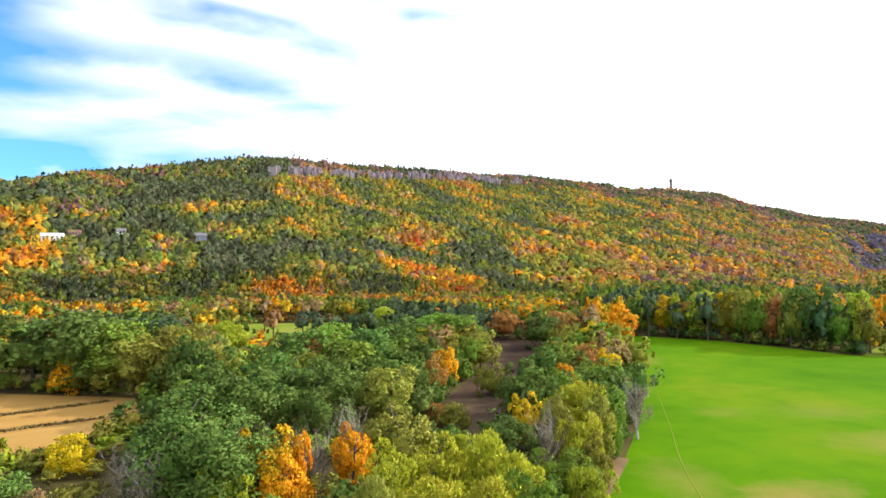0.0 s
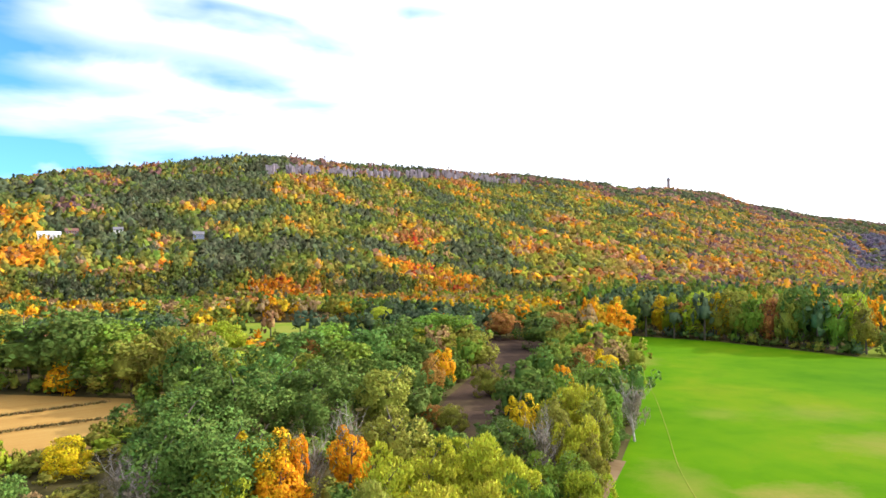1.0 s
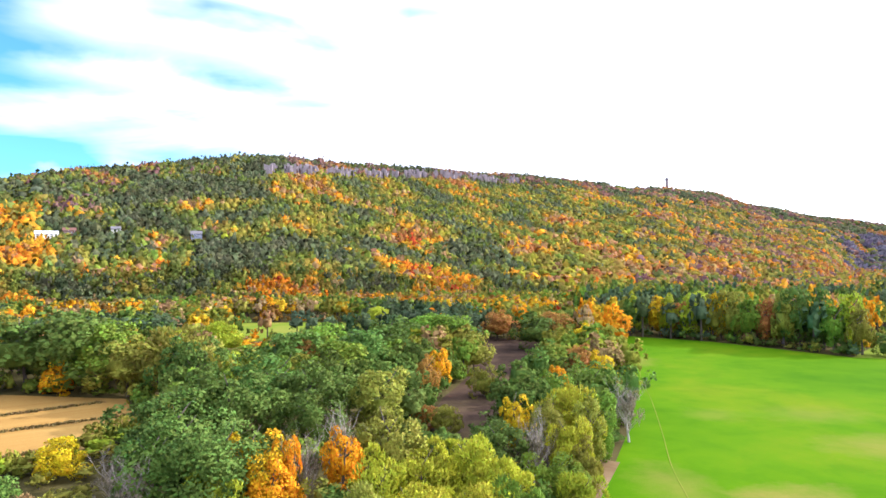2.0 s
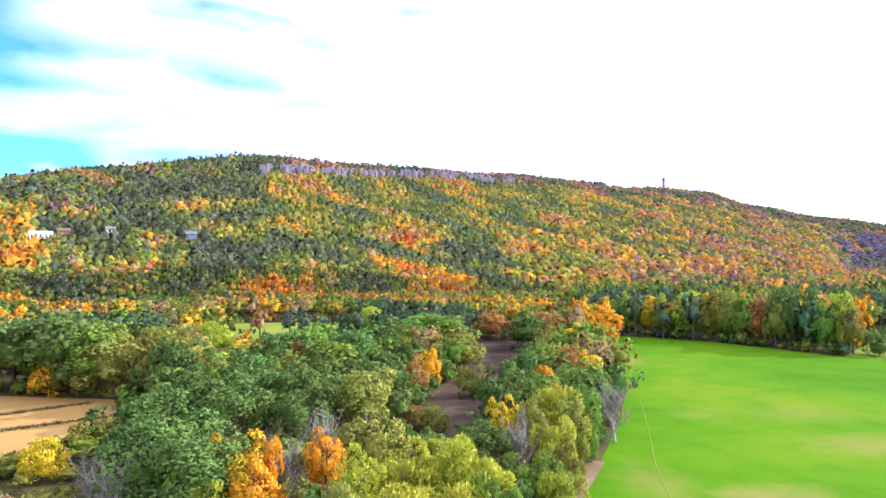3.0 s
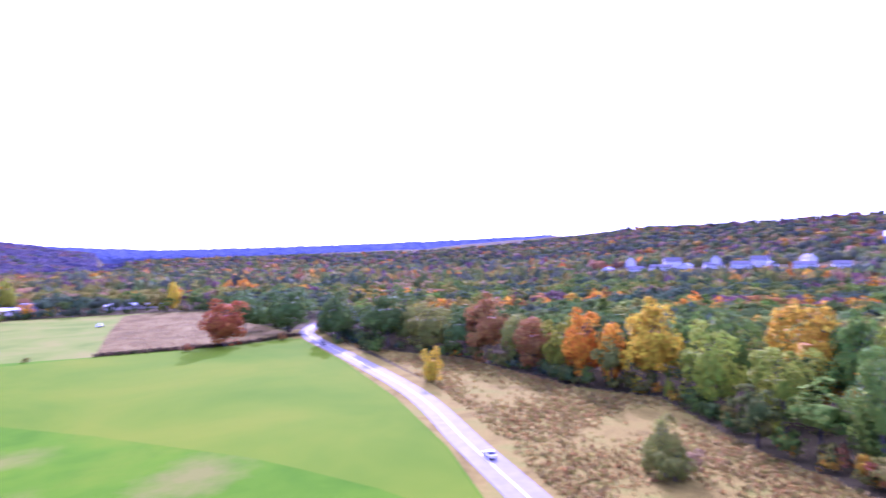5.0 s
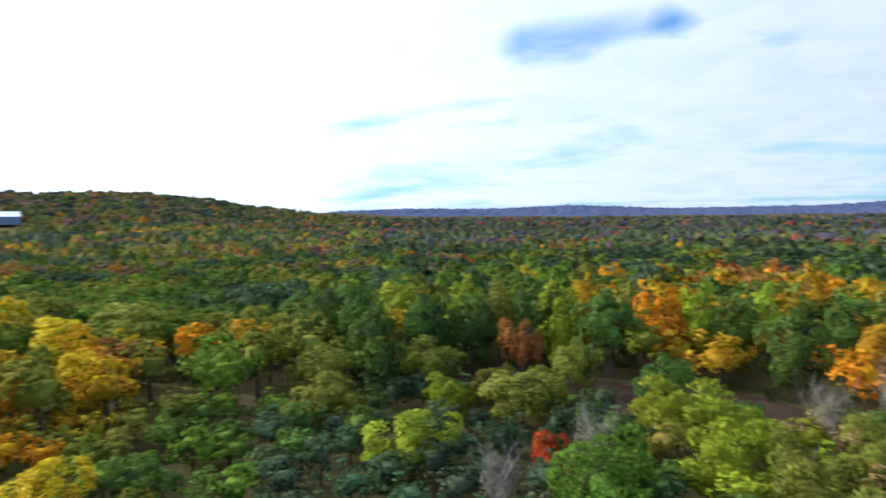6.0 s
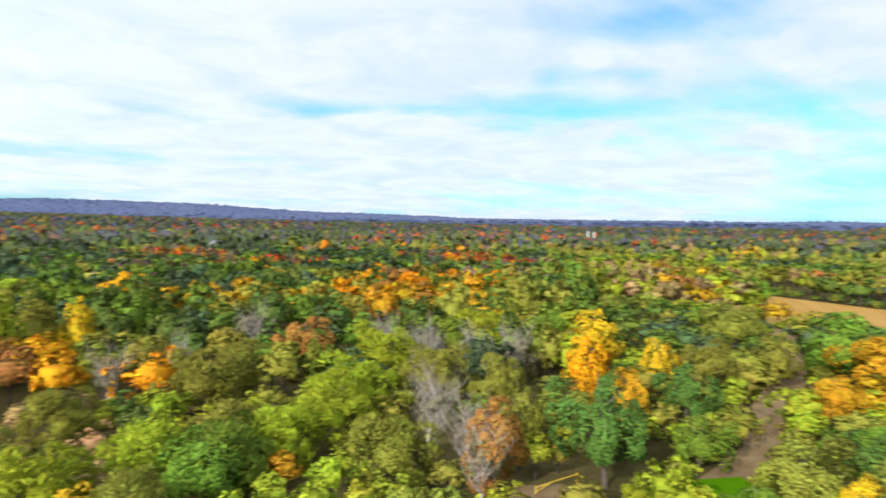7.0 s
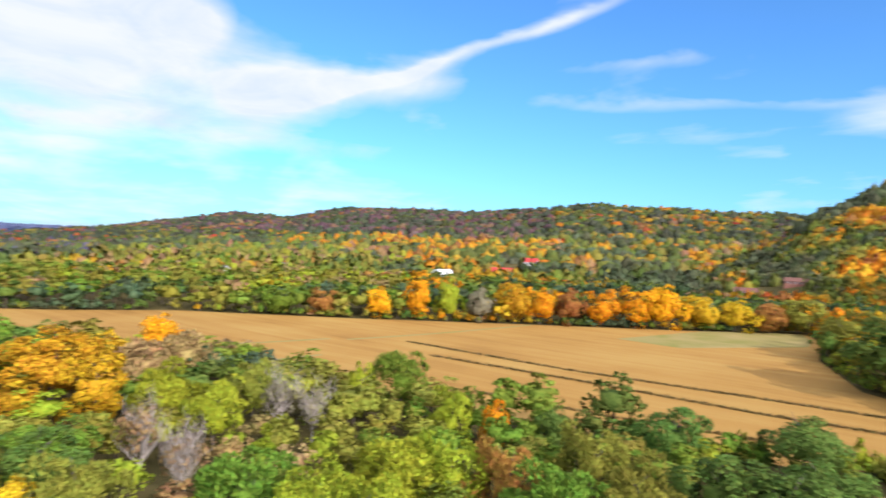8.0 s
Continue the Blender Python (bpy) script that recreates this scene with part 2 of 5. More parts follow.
TWIG = plain("twig_bark", (0.290, 0.240, 0.200), 0.9, 0.25, 3.0)
PALE = plain("pale_bark", (0.46, 0.41, 0.36), 0.9, 0.25, 3.0)
ROCK = plain("trap_rock", (0.300, 0.250, 0.265), 0.9, 0.4, 0.12)
WHITE = plain("white_paint", (0.78, 0.78, 0.77), 0.5, 0.06)
GLASS = plain("window_glass", (0.05, 0.06, 0.08), 0.1, 0.2)
SLATE = plain("grey_shingles", (0.16, 0.15, 0.16), 0.8, 0.25)
REDDISH = plain("red_boards", (0.48, 0.05, 0.045), 0.7, 0.2)
BRICK = plain("brown_brick", (0.27, 0.12, 0.085), 0.85, 0.2)
ASPHALT = plain("asphalt", (0.205, 0.195, 0.175), 0.85, 0.18, 0.3)
LINE = plain("road_line", (0.72, 0.70, 0.64), 0.7, 0.1)

# ---- helpers for meshes ----


def link(name, bm, mat, parent=None, label=""):
    me = bpy.data.meshes.new(name)
    bm.to_mesh(me)
    bm.free()
    me.materials.append(mat)
    ob = new(name, me)
    if parent:
        ob.parent = parent
    if label:
        ob["label"] = label
    return ob


part = link


def thing(name, x, y, z, turn=0.0, label="", category="", group="", kind=""):
    ob = new(name)
    ob.matrix_basis = pose(x, y, z, 0, 0, turn)
    return tagged(ob, label, category, group, kind)


def box(bm, x0, x1, y0, y1, z0, z1):
    v = [bm.verts.new(p) for p in ((x0, y0, z0), (x1, y0, z0), (x1, y1, z0), (x0, y1, z0), (x0, y0, z1), (x1, y0, z1), (x1, y1, z1), (x0, y1, z1))]
    for f in ((3, 2, 1, 0), (4, 5, 6, 7), (0, 1, 5, 4), (1, 2, 6, 5), (2, 3, 7, 6), (3, 0, 4, 7)):
        bm.faces.new([v[i] for i in f])
    return v


def inside(poly, x, y):
    """Which of the points x, y (arrays) lie in a polygon."""
    x, y = np.asarray(x, float), np.asarray(y, float)
    res = np.zeros(x.shape, bool)
    for (x0, y0), (x1, y1) in zip(poly, poly[1:] + poly[:1]):
        cross = (y0 > y) != (y1 > y)
        res ^= cross & (x < (x1 - x0) * (y - y0) / (y1 - y0 + 1e-12) + x0)
    return res


def quads(name, verts, mat, tints=None, label="", category="", kind="stuff", outward=None):
    """One mesh of loose four-cornered pieces; verts: (4n, 3); or (4n, 6), with the outward way of each leaf."""
    if verts.shape[1] == 6:
        verts, outward = verts[:, :3], verts[:, 3:]
    n = len(verts) // 4
    me = bpy.data.meshes.new(name)
    me.vertices.add(4 * n)
    me.vertices.foreach_set("co", np.ascontiguousarray(verts, np.float32).ravel())
    me.loops.add(4 * n)
    me.loops.foreach_set("vertex_index", np.arange(4 * n, dtype=np.int32))
    me.polygons.add(n)
    me.polygons.foreach_set("loop_start", np.arange(0, 4 * n, 4, dtype=np.int32))
    me.polygons.foreach_set("loop_total", np.full(n, 4, np.int32))
    if tints is not None:
        a = me.attributes.new("tint", "FLOAT_COLOR", "POINT")
        rgba = np.ones((4 * n, 4), np.float32)
        rgba[:, :3] = tints
        a.data.foreach_set("color", rgba.ravel())
    if outward is not None:
        a = me.attributes.new("outward", "FLOAT_VECTOR", "POINT")
        a.data.foreach_set("vector", np.ascontiguousarray(outward, np.float32).ravel())
    me.update(calc_edges=True)
    me.materials.append(mat)
    if not label and not kind:
        return me
    return tagged(new(name, me), label, category, "", kind)


# ---- land ----
# ridge crests: compass bearing, distance, height of the woods' skyline over the eye in degrees
MAIN = np.array([(312, 1000, -2.0), (318, 1080, 1.5), (321, 1120, 4.0), (325, 1150, 5.95), (330, 1180, 7.2), (339, 1220, 8.45), (345, 1260, 8.85), (351, 1320, 8.65),
                 (361, 1480, 7.95), (371, 1780, 6.9), (376, 2050, 6.1), (380, 2300, 5.85), (383, 2450, 5.3), (385.2, 2500, 4.35), (389, 2600, 3.5), (392.5, 2750, 2.75), (396, 2900, 2.15), (400, 3000, 1.62), (404, 3050, 0.95), (408, 3050, 0.3)])
RIM = np.array([(45, 4300, -1.0), (52, 4300, 0.1), (75, 4100, 0.6), (93, 3000, 1.8), (112, 2700, 2.45), (126, 2600, 2.65), (137, 3000, 1.1), (146, 4000, 0.7),
                (162, 4300, 0.6), (190, 4300, 0.5), (211, 4300, 0.0), (235, 4300, -0.2), (254, 4200, -0.2)])
WEST = np.array([(254, 3600, -0.5), (263, 3300, 0.45), (272, 2900, 1.95), (276.8, 2800, 1.75), (282, 2700, 2.9), (288, 2600, 3.05), (293.5, 2600, 2.95), (304, 2500, 4.0), (312, 2500, 3.7), (319, 2500, 3.5), (328, 2500, 2.0)])
TREE_TOP = 11.0


def rise(table, bearing, d, foot, sharp):
    dist = np.interp(bearing, table[:, 0], table[:, 1])
    top = EYE + dist * np.tan(np.radians(np.interp(bearing, table[:, 0], table[:, 2]))) - TREE_TOP
    top = np.where((bearing < table[0, 0]) | (bearing > table[-1, 0]), 0, np.maximum(top, 0))
    u = np.clip((d - foot) / (dist - foot), 0, 1)
    s = u ** sharp * (1 - 0.12 * u) / 0.88
    return top * np.where(d > dist, np.exp(-np.clip(d - dist, 0, 9e9) / 900), s)


def height(x, y):
    """The land's height at x, y (arrays)."""
    x, y = np.asarray(x, float), np.asarray(y, float)
    d = np.hypot(x, y)
    b = np.degrees(np.arctan2(x, y)) % 360
    b2 = np.where(b < 180, b + 360, b)
    foot = np.interp(b2, (312, 345, 362, 380, 391, 393.5, 410), (560, 560, 600, 680, 1000, 1900, 2100))
    h = rise(MAIN, b2, d, foot, 1.25)
    h = np.maximum(h, rise(RIM, b, d, 900.0, 1.5))
    h = np.maximum(h, rise(WEST, b, d, 750.0, 1.3))
    lumps = np.sin(x / 83 + 1.3) * np.cos(y / 71) + 0.6 * np.sin(x / 37 - y / 45)
    return h + np.clip((d - 500) / 500, 0, 1) * np.minimum(h * 0.03, 4.0) * lumps


az = np.radians(np.arange(0, 360, 0.75))
rad = np.concatenate(([0.0], np.geomspace(12, 480, 34), np.geomspace(510, 4850, 78)))
gx, gy = np.outer(rad, np.sin(az)), np.outer(rad, np.cos(az))
gz = height(gx, gy)
na, nr = len(az), len(rad)
ids = np.arange(nr * na).reshape(nr, na)
nxt = np.roll(ids, -1, axis=1)
faces = np.stack([ids[:-1], ids[1:], nxt[1:], nxt[:-1]], -1).reshape(-1, 4)
me = bpy.data.meshes.new("ground")
me.from_pydata(np.stack([gx, gy, gz], -1).reshape(-1, 3).tolist(), [], faces.tolist())
me.materials.append(FLOOR)
me.polygons.foreach_set("use_smooth", [True] * len(me.polygons))
tagged(new("ground", me), "dark leaf-strewn forest floor of a valley with wooded hills", "ground", "", "structure")

# far hills, beyond the woods; haze painted in as blue colour and faint glow
HILLS = [(40, 0.9), (44, 0.9), (52.6, 0.44), (62, 0.58), (76, 0.94), (86, 1.3), (94, 0.4)], \
    [(134, 0.3), (141, 0.85), (147, 1.05), (155, 0.95), (162, 1.18), (170, 0.78), (181, 0.8), (190.8, 1.2), (201, 1.05), (211, 0.5), (223, 0.18), (224.5, 0.05), (235, -0.05), (245, -0.25), (254, 0.17), (258, 0.05), (266, 0.2)]
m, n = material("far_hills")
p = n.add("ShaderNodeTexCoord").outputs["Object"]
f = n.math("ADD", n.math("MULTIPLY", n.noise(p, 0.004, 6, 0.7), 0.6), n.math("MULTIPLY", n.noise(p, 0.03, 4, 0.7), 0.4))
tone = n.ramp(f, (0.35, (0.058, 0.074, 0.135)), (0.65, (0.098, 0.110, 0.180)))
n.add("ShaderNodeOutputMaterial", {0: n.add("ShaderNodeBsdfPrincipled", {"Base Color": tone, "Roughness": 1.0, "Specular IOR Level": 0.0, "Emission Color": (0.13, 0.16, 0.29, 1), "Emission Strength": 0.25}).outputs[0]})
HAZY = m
for crest_line in HILLS:
    t = np.array(crest_line)
    b = np.arange(t[0, 0], t[-1, 0], 0.25)
    el = np.interp(b, t[:, 0], t[:, 1]) + 0.02 * np.sin(b * 4.1) + 0.012 * np.sin(b * 7.7)
    rows = []
    for dist, share in ((3350, -0.6), (3600, 0.25), (3850, 0.75), (4000, 1.0), (4300, 0.7)):
        z = EYE + dist * np.tan(np.radians(el)) * share if share > 0 else np.full(len(b), -20.0)
        rows.append(np.stack([dist * np.sin(np.radians(b)), dist * np.cos(np.radians(b)), np.maximum(z, -20)], -1))
    k = np.arange(5 * len(b)).reshape(5, -1)
    fc = np.stack([k[:-1, :-1], k[:-1, 1:], k[1:, 1:], k[1:, :-1]], -1).reshape(-1, 4)
    me = bpy.data.meshes.new("backdrop_hills")
    me.from_pydata(np.concatenate(rows).tolist(), [], fc.tolist())
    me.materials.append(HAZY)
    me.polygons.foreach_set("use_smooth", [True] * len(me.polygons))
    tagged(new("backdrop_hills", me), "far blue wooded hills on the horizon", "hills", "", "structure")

FIELD = [(12, 84), (21, 110), (34, 136), (46, 165), (60, 205), (74, 268), (94, 352), (135, 324), (173, 272), (203, 259), (237, 215), (278, 171), (306, 150), (243, 100), (184, 59), (140, 33), (108, 18), (60, -6), (30, 30)]
PASTURE = [(173, 272), (221, 322), (313, 394), (367, 402), (431, 335), (448, 290), (318, 157), (306, 150), (278, 171), (237, 215), (203, 259)]
FALLOW = [(240, 217), (322, 280), (406, 341), (430, 332), (444, 289), (318, 158), (280, 172)]
SCRUB = [(112, 5), (148, 22), (198, 48), (269, 97), (318, 136), (279, 109), (259, 56), (232, 30), (210, 9), (197, -18), (149, -33), (135, -42), (118, -49), (92, -46), (84, -15)]
CROP = [(-408, -150), (-389, -79), (-387, -13), (-349, 82), (-322, 169), (-287, 270), (-272, 330), (-240, 300), (-200, 250), (-150, 208), (-101, 200), (-78, 162), (-90, 138), (-98, 118), (-112, 103), (-125, 90),
        (-150, 66), (-183, 42), (-225, 15), (-262, -20), (-262, -70), (-300, -112)]
PADDOCK = [(-150, 430), (-56, 432), (-46, 362), (-106, 330)]
GLADE = [(20, 352), (50, 322), (35, 238), (20, 200), (10, 160), (3, 136), (-11, 148), (-2, 200), (9, 240)]
TRACK = [(-310, -116), (-201, -70), (-156, -60), (-127, -50), (-98, -48), (-94, -41), (-120, -42), (-164, -52), (-205, -62), (-262, -84)]
LANE = [(14, 84), (24, 112), (35, 136), (31, 138), (19, 114), (8, 86)]
YARD = [(-70, -64), (-80, -67), (-87, -62), (-84, -56), (-74, -57)]
ROAD = [(40, -24), (95, 2), (114, 12.3), (143, 28.6), (190, 54.5), (245, 95), (312, 147), (345, 163), (400, 172), (520, 168), (700, 190)]
VERGE = [(-88, -49), (-97, -47), (-103, -50), (-112, -44), (-104, -34), (-90, -33)]
LOTS = [(345, 480), (330, 440), (400, 405), (430, 420), (420, 460)]
HOMES = [(960, 0), (970, -350), (1210, -440), (1200, 20)]
HALL = [(1290, -520), (1240, -640), (1470, -780), (1590, -600)]
FARM = [(-640, 225), (-720, 235), (-800, 340), (-900, 455), (-870, 490), (-760, 400), (-670, 300)]
GARDENS = [(-449, 434), (-514, 497), (-455, 552), (-397, 482)]
HOLLOW = [(100, -165), (75, -140), (45, -140), (24, -142), (2, -143), (-10, -158), (10, -172), (50, -170)]
OPEN = (VERGE, HOLLOW, GARDENS, FIELD, PASTURE, SCRUB, CROP, PADDOCK, GLADE, TRACK, LANE, YARD, LOTS, HOMES, HALL, FARM)


def sheet(name, poly, mat, z, label):
    bm = bmesh.new()
    lo = [bm.verts.new((x, y, -0.3)) for x, y in poly]
    hi = [bm.verts.new((x, y, z)) for x, y in poly]
    top = bm.faces.new(hi)
    for i in range(len(poly)):
        j = (i + 1) % len(poly)
        bm.faces.new((lo[i], lo[j], hi[j], hi[i]))
    bmesh.ops.triangulate(bm, faces=[top])
    bmesh.ops.recalc_face_normals(bm, faces=bm.faces)
    return tagged(link(name, bm, mat), label, name.replace("_", " "), "", "structure")


def ribbon(name, line, half, mat, z, label, shift=0.0, kind="structure"):
    """A strip along a line, with the given half width and sideways shift."""
    fine = []
    pts = [Vector((x, y, 0)) for x, y in line]
    for i in range(len(pts) - 1):
        a, b, c, d = pts[max(i - 1, 0)], pts[i], pts[i + 1], pts[min(i + 2, len(pts) - 1)]
        for k in range(8):
            u = k / 8
            fine.append(0.5 * (2 * b + (c - a) * u + (2 * a - 5 * b + 4 * c - d) * u * u + (3 * b - a - 3 * c + d) * u ** 3))
    fine.append(pts[-1])
    bm = bmesh.new()
    rows = []
    for i, p in enumerate(fine):
        t = (fine[min(i + 1, len(fine) - 1)] - fine[max(i - 1, 0)]).normalized()
        s = Vector((t.y, -t.x, 0))
        g = float(height(p.x, p.y))
        rows.append([bm.verts.new(p + s * (shift + k * half) + Vector((0, 0, g + z - (0.25 if abs(k) > 1 else 0)))) for k in (-1.02, -1, 1, 1.02)])
    for a, b in zip(rows, rows[1:]):
        for k in range(3):
            bm.faces.new((a[k], b[k], b[k + 1], a[k + 1]))
    bmesh.ops.recalc_face_normals(bm, faces=bm.faces)
    return tagged(link(name, bm, mat), label, name.replace("_", " "), "", kind)


sheet("turf_field", FIELD, TURF, 0.05, "wide bright green mown grass field")
MOWN_PART = [(165, 222), (205, 240), (236, 214), (277, 170), (304, 150), (243, 101), (184, 59.5), (140, 33.5), (108, 18.5), (98, 13), (113, 40), (120, 59), (125, 74), (128, 93), (132.6, 121), (135.5, 155), (143, 190), (153, 212)]
sheet("mown_strip", MOWN_PART, MOWN, 0.056, "paler freshly mown half of the grass field")
ribbon("field_path", [(94, 300), (72, 240), (61, 194), (52, 159), (45, 133), (41, 112), (38, 96)], 0.10, MEADOW, 0.09, "narrow trodden pale path across the grass")
sheet("pasture", PASTURE, MEADOW, 0.04, "pale green pasture beyond the hedge")
sheet("fallow_patch", FALLOW, WEEDS, 0.09, "brown patch of dry weeds in the pasture")
sheet("scrub_meadow", SCRUB, HAY, 0.05, "dry tan rough meadow beside the road")
sheet("crop_field", CROP, STUBBLE, 0.05, "harvested tan crop field with stubble")
sheet("grass_strip", [(-267, 194), (-288, 268), (-273, 326), (-244, 300), (-232, 282), (-238, 208)], BARE, 0.09, "thin green grass at the far end of the crop field")
for line in ([(-268, 8), (-273, 30), (-279, 53)], [(-232, 24), (-241, 43)], [(-276, 60), (-292, 110), (-318, 173)]):
    ribbon("wheel_track", line, 1.3, BARE, 0.07, "pale wheel track across the stubble")
sheet("paddock", PADDOCK, MEADOW, 0.05, "small green field among the trees")
# dark sheet laid where the ground only lies in tree shade
sheet("damp_hollow", HOLLOW, SHADED_EARTH, 0.06, "dark damp ground between the thicket and tall trees")
sheet("glade", GLADE, SHADED_EARTH, 0.05, "dark bare clearing between trees")
sheet("farm_track", TRACK, DIRT, 0.09, "bare dirt farm track between trees")
sheet("lane", LANE, DIRT, 0.09, "pale dirt lane along the field's edge")
sheet("yard", YARD, DIRT, 0.13, "dirt turning place at the wood's edge")
ribbon("road_verge", ROAD[:8], 9.5, HAY, 0.045, "dry grass verge beside the road")
ribbon("road", ROAD, 3.9, ASPHALT, 0.12, "pale grey two-lane asphalt country road")
ribbon("road_line", ROAD, 0.17, LINE, 0.126, "pale centre line painted on the road")


def is_open(x, y, pad=0.0):
    x, y = np.asarray(x, float), np.asarray(y, float)
    res = np.zeros(x.shape, bool)
    for poly in OPEN:
        res |= inside(poly, x, y)
    for (x0, y0), (x1, y1) in zip(ROAD, ROAD[1:]):
        u = np.clip(((x - x0) * (x1 - x0) + (y - y0) * (y1 - y0)) / ((x1 - x0) ** 2 + (y1 - y0) ** 2), 0, 1)
        res |= np.hypot(x - x0 - u * (x1 - x0), y - y0 - u * (y1 - y0)) < 9 + pad
    return res


# ---- trees ----
rng = np.random.default_rng(5)


def unit(v):
    return v / np.linalg.norm(v, axis=-1, keepdims=True)


def crown(lobes, per, size, tall=0.85, low=-0.5, core=0.6, seed=1, rough_core=False, soft=0.5, long=1.0):
    """Leaf clumps of a crown one metre in radius about its centre: (4n, 3)."""
    r = np.random.default_rng(seed)
    out = []
    d = unit(r.normal(size=(lobes, 3)))
    d[:, 2] = np.where(d[:, 2] < low, -d[:, 2], d[:, 2])
    squash = 1 + 0.22 * np.sin(np.arctan2(d[:, 1], d[:, 0]) * 2 + seed)[:, None] + 0.15 * np.sin(np.arctan2(d[:, 1], d[:, 0]) * 3 + seed * 2)[:, None]
    mid = d * r.uniform(0.38, 0.82, (lobes, 1)) * squash * (1, 1, tall)
    size_l = r.uniform(0.16, 0.36, lobes)
    for c, s in zip(mid, size_l):
        u = unit(r.normal(size=(per, 3)) + c * 1.3 / (np.linalg.norm(c) + 0.1) + (0, 0, 0.25))
        p = c + u * s * r.uniform(0.7, 1.08, (per, 1))
        nrm = unit(u + r.normal(size=(per, 3)) * soft)
        a = unit(np.cross(nrm, r.normal(size=(per, 3))))
        if long > 1.2:
            a = unit(u * 0.6 + (0, 0, 0.8) + r.normal(size=(per, 3)) * 0.35)
            nrm = unit(np.cross(a, r.normal(size=(per, 3))))
        b = np.cross(nrm, a)
        k = size * r.uniform(0.6, 1.35, (per, 1))
        corners = [p + a * k * long * r.uniform(0.7, 1.2, (per, 1)), p + b * k * r.uniform(0.5, 1.0, (per, 1)) - nrm * k * 0.25, p - a * k * long * r.uniform(0.7, 1.2, (per, 1)), p - b * k * r.uniform(0.5, 1.0, (per, 1)) - nrm * k * 0.25]
        way_out = unit(u * 0.75 + c / (np.linalg.norm(c) + 0.1) * 0.75 + (0, 0, 0.12))
        out.append(np.concatenate([np.stack(corners, 1), np.repeat(way_out[:, None], 4, 1)], -1))
    if core:
        if rough_core:
            g = np.linspace(-1, 1, 3)
            cells = [((g[i], g[j]), (g[i + 1], g[j]), (g[i + 1], g[j + 1]), (g[i], g[j + 1])) for i in range(2) for j in range(2)]
            ball = np.array([[(np.roll((u, v, sgn), ax)) for u, v in (cell if sgn > 0 else cell[::-1])] for ax in range(3) for sgn in (-1, 1) for cell in cells])
            ball = ball[ball[..., 2].mean(-1) > (-0.3 if lobes < 8 else -0.9)]
            ball = unit(ball) * core * (1 + 0.2 * np.sin(ball.sum(-1, keepdims=True) * 2.1 + seed) + 0.16 * np.sin(ball[..., :1] * 3.3 - ball[..., 1:2] * 2.2 + seed * 1.7))
            return np.concatenate(out + [np.concatenate([ball * (1, 1, tall), unit(ball)], -1)]).reshape(-1, 6)
        cube = np.array([(-1, -1, -1), (1, -1, -1), (1, 1, -1), (-1, 1, -1), (-1, -1, 1), (1, -1, 1), (1, 1, 1), (-1, 1, 1)]) * core * 0.6 * np.array((1, 1, tall))
        cube = cube[np.array([(3, 2, 1, 0), (4, 5, 6, 7), (0, 1, 5, 4), (1, 2, 6, 5), (2, 3, 7, 6), (3, 0, 4, 7)])]
        out.append(np.concatenate([cube, unit(cube)], -1))
    return np.concatenate(out).reshape(-1, 6)


def stem(r0, r1, h):
    """A square tapered trunk: (16, 3)."""
    q = np.array([(1, 1), (-1, 1), (-1, -1), (1, -1)])
    out = []
    for i in range(4):
        a, b = q[i], q[(i + 1) % 4]
        out.append([(*a * r0, 0), (*b * r0, 0), (*b * r1, h), (*a * r1, h)])
    return np.array(out, float).reshape(-1, 3)


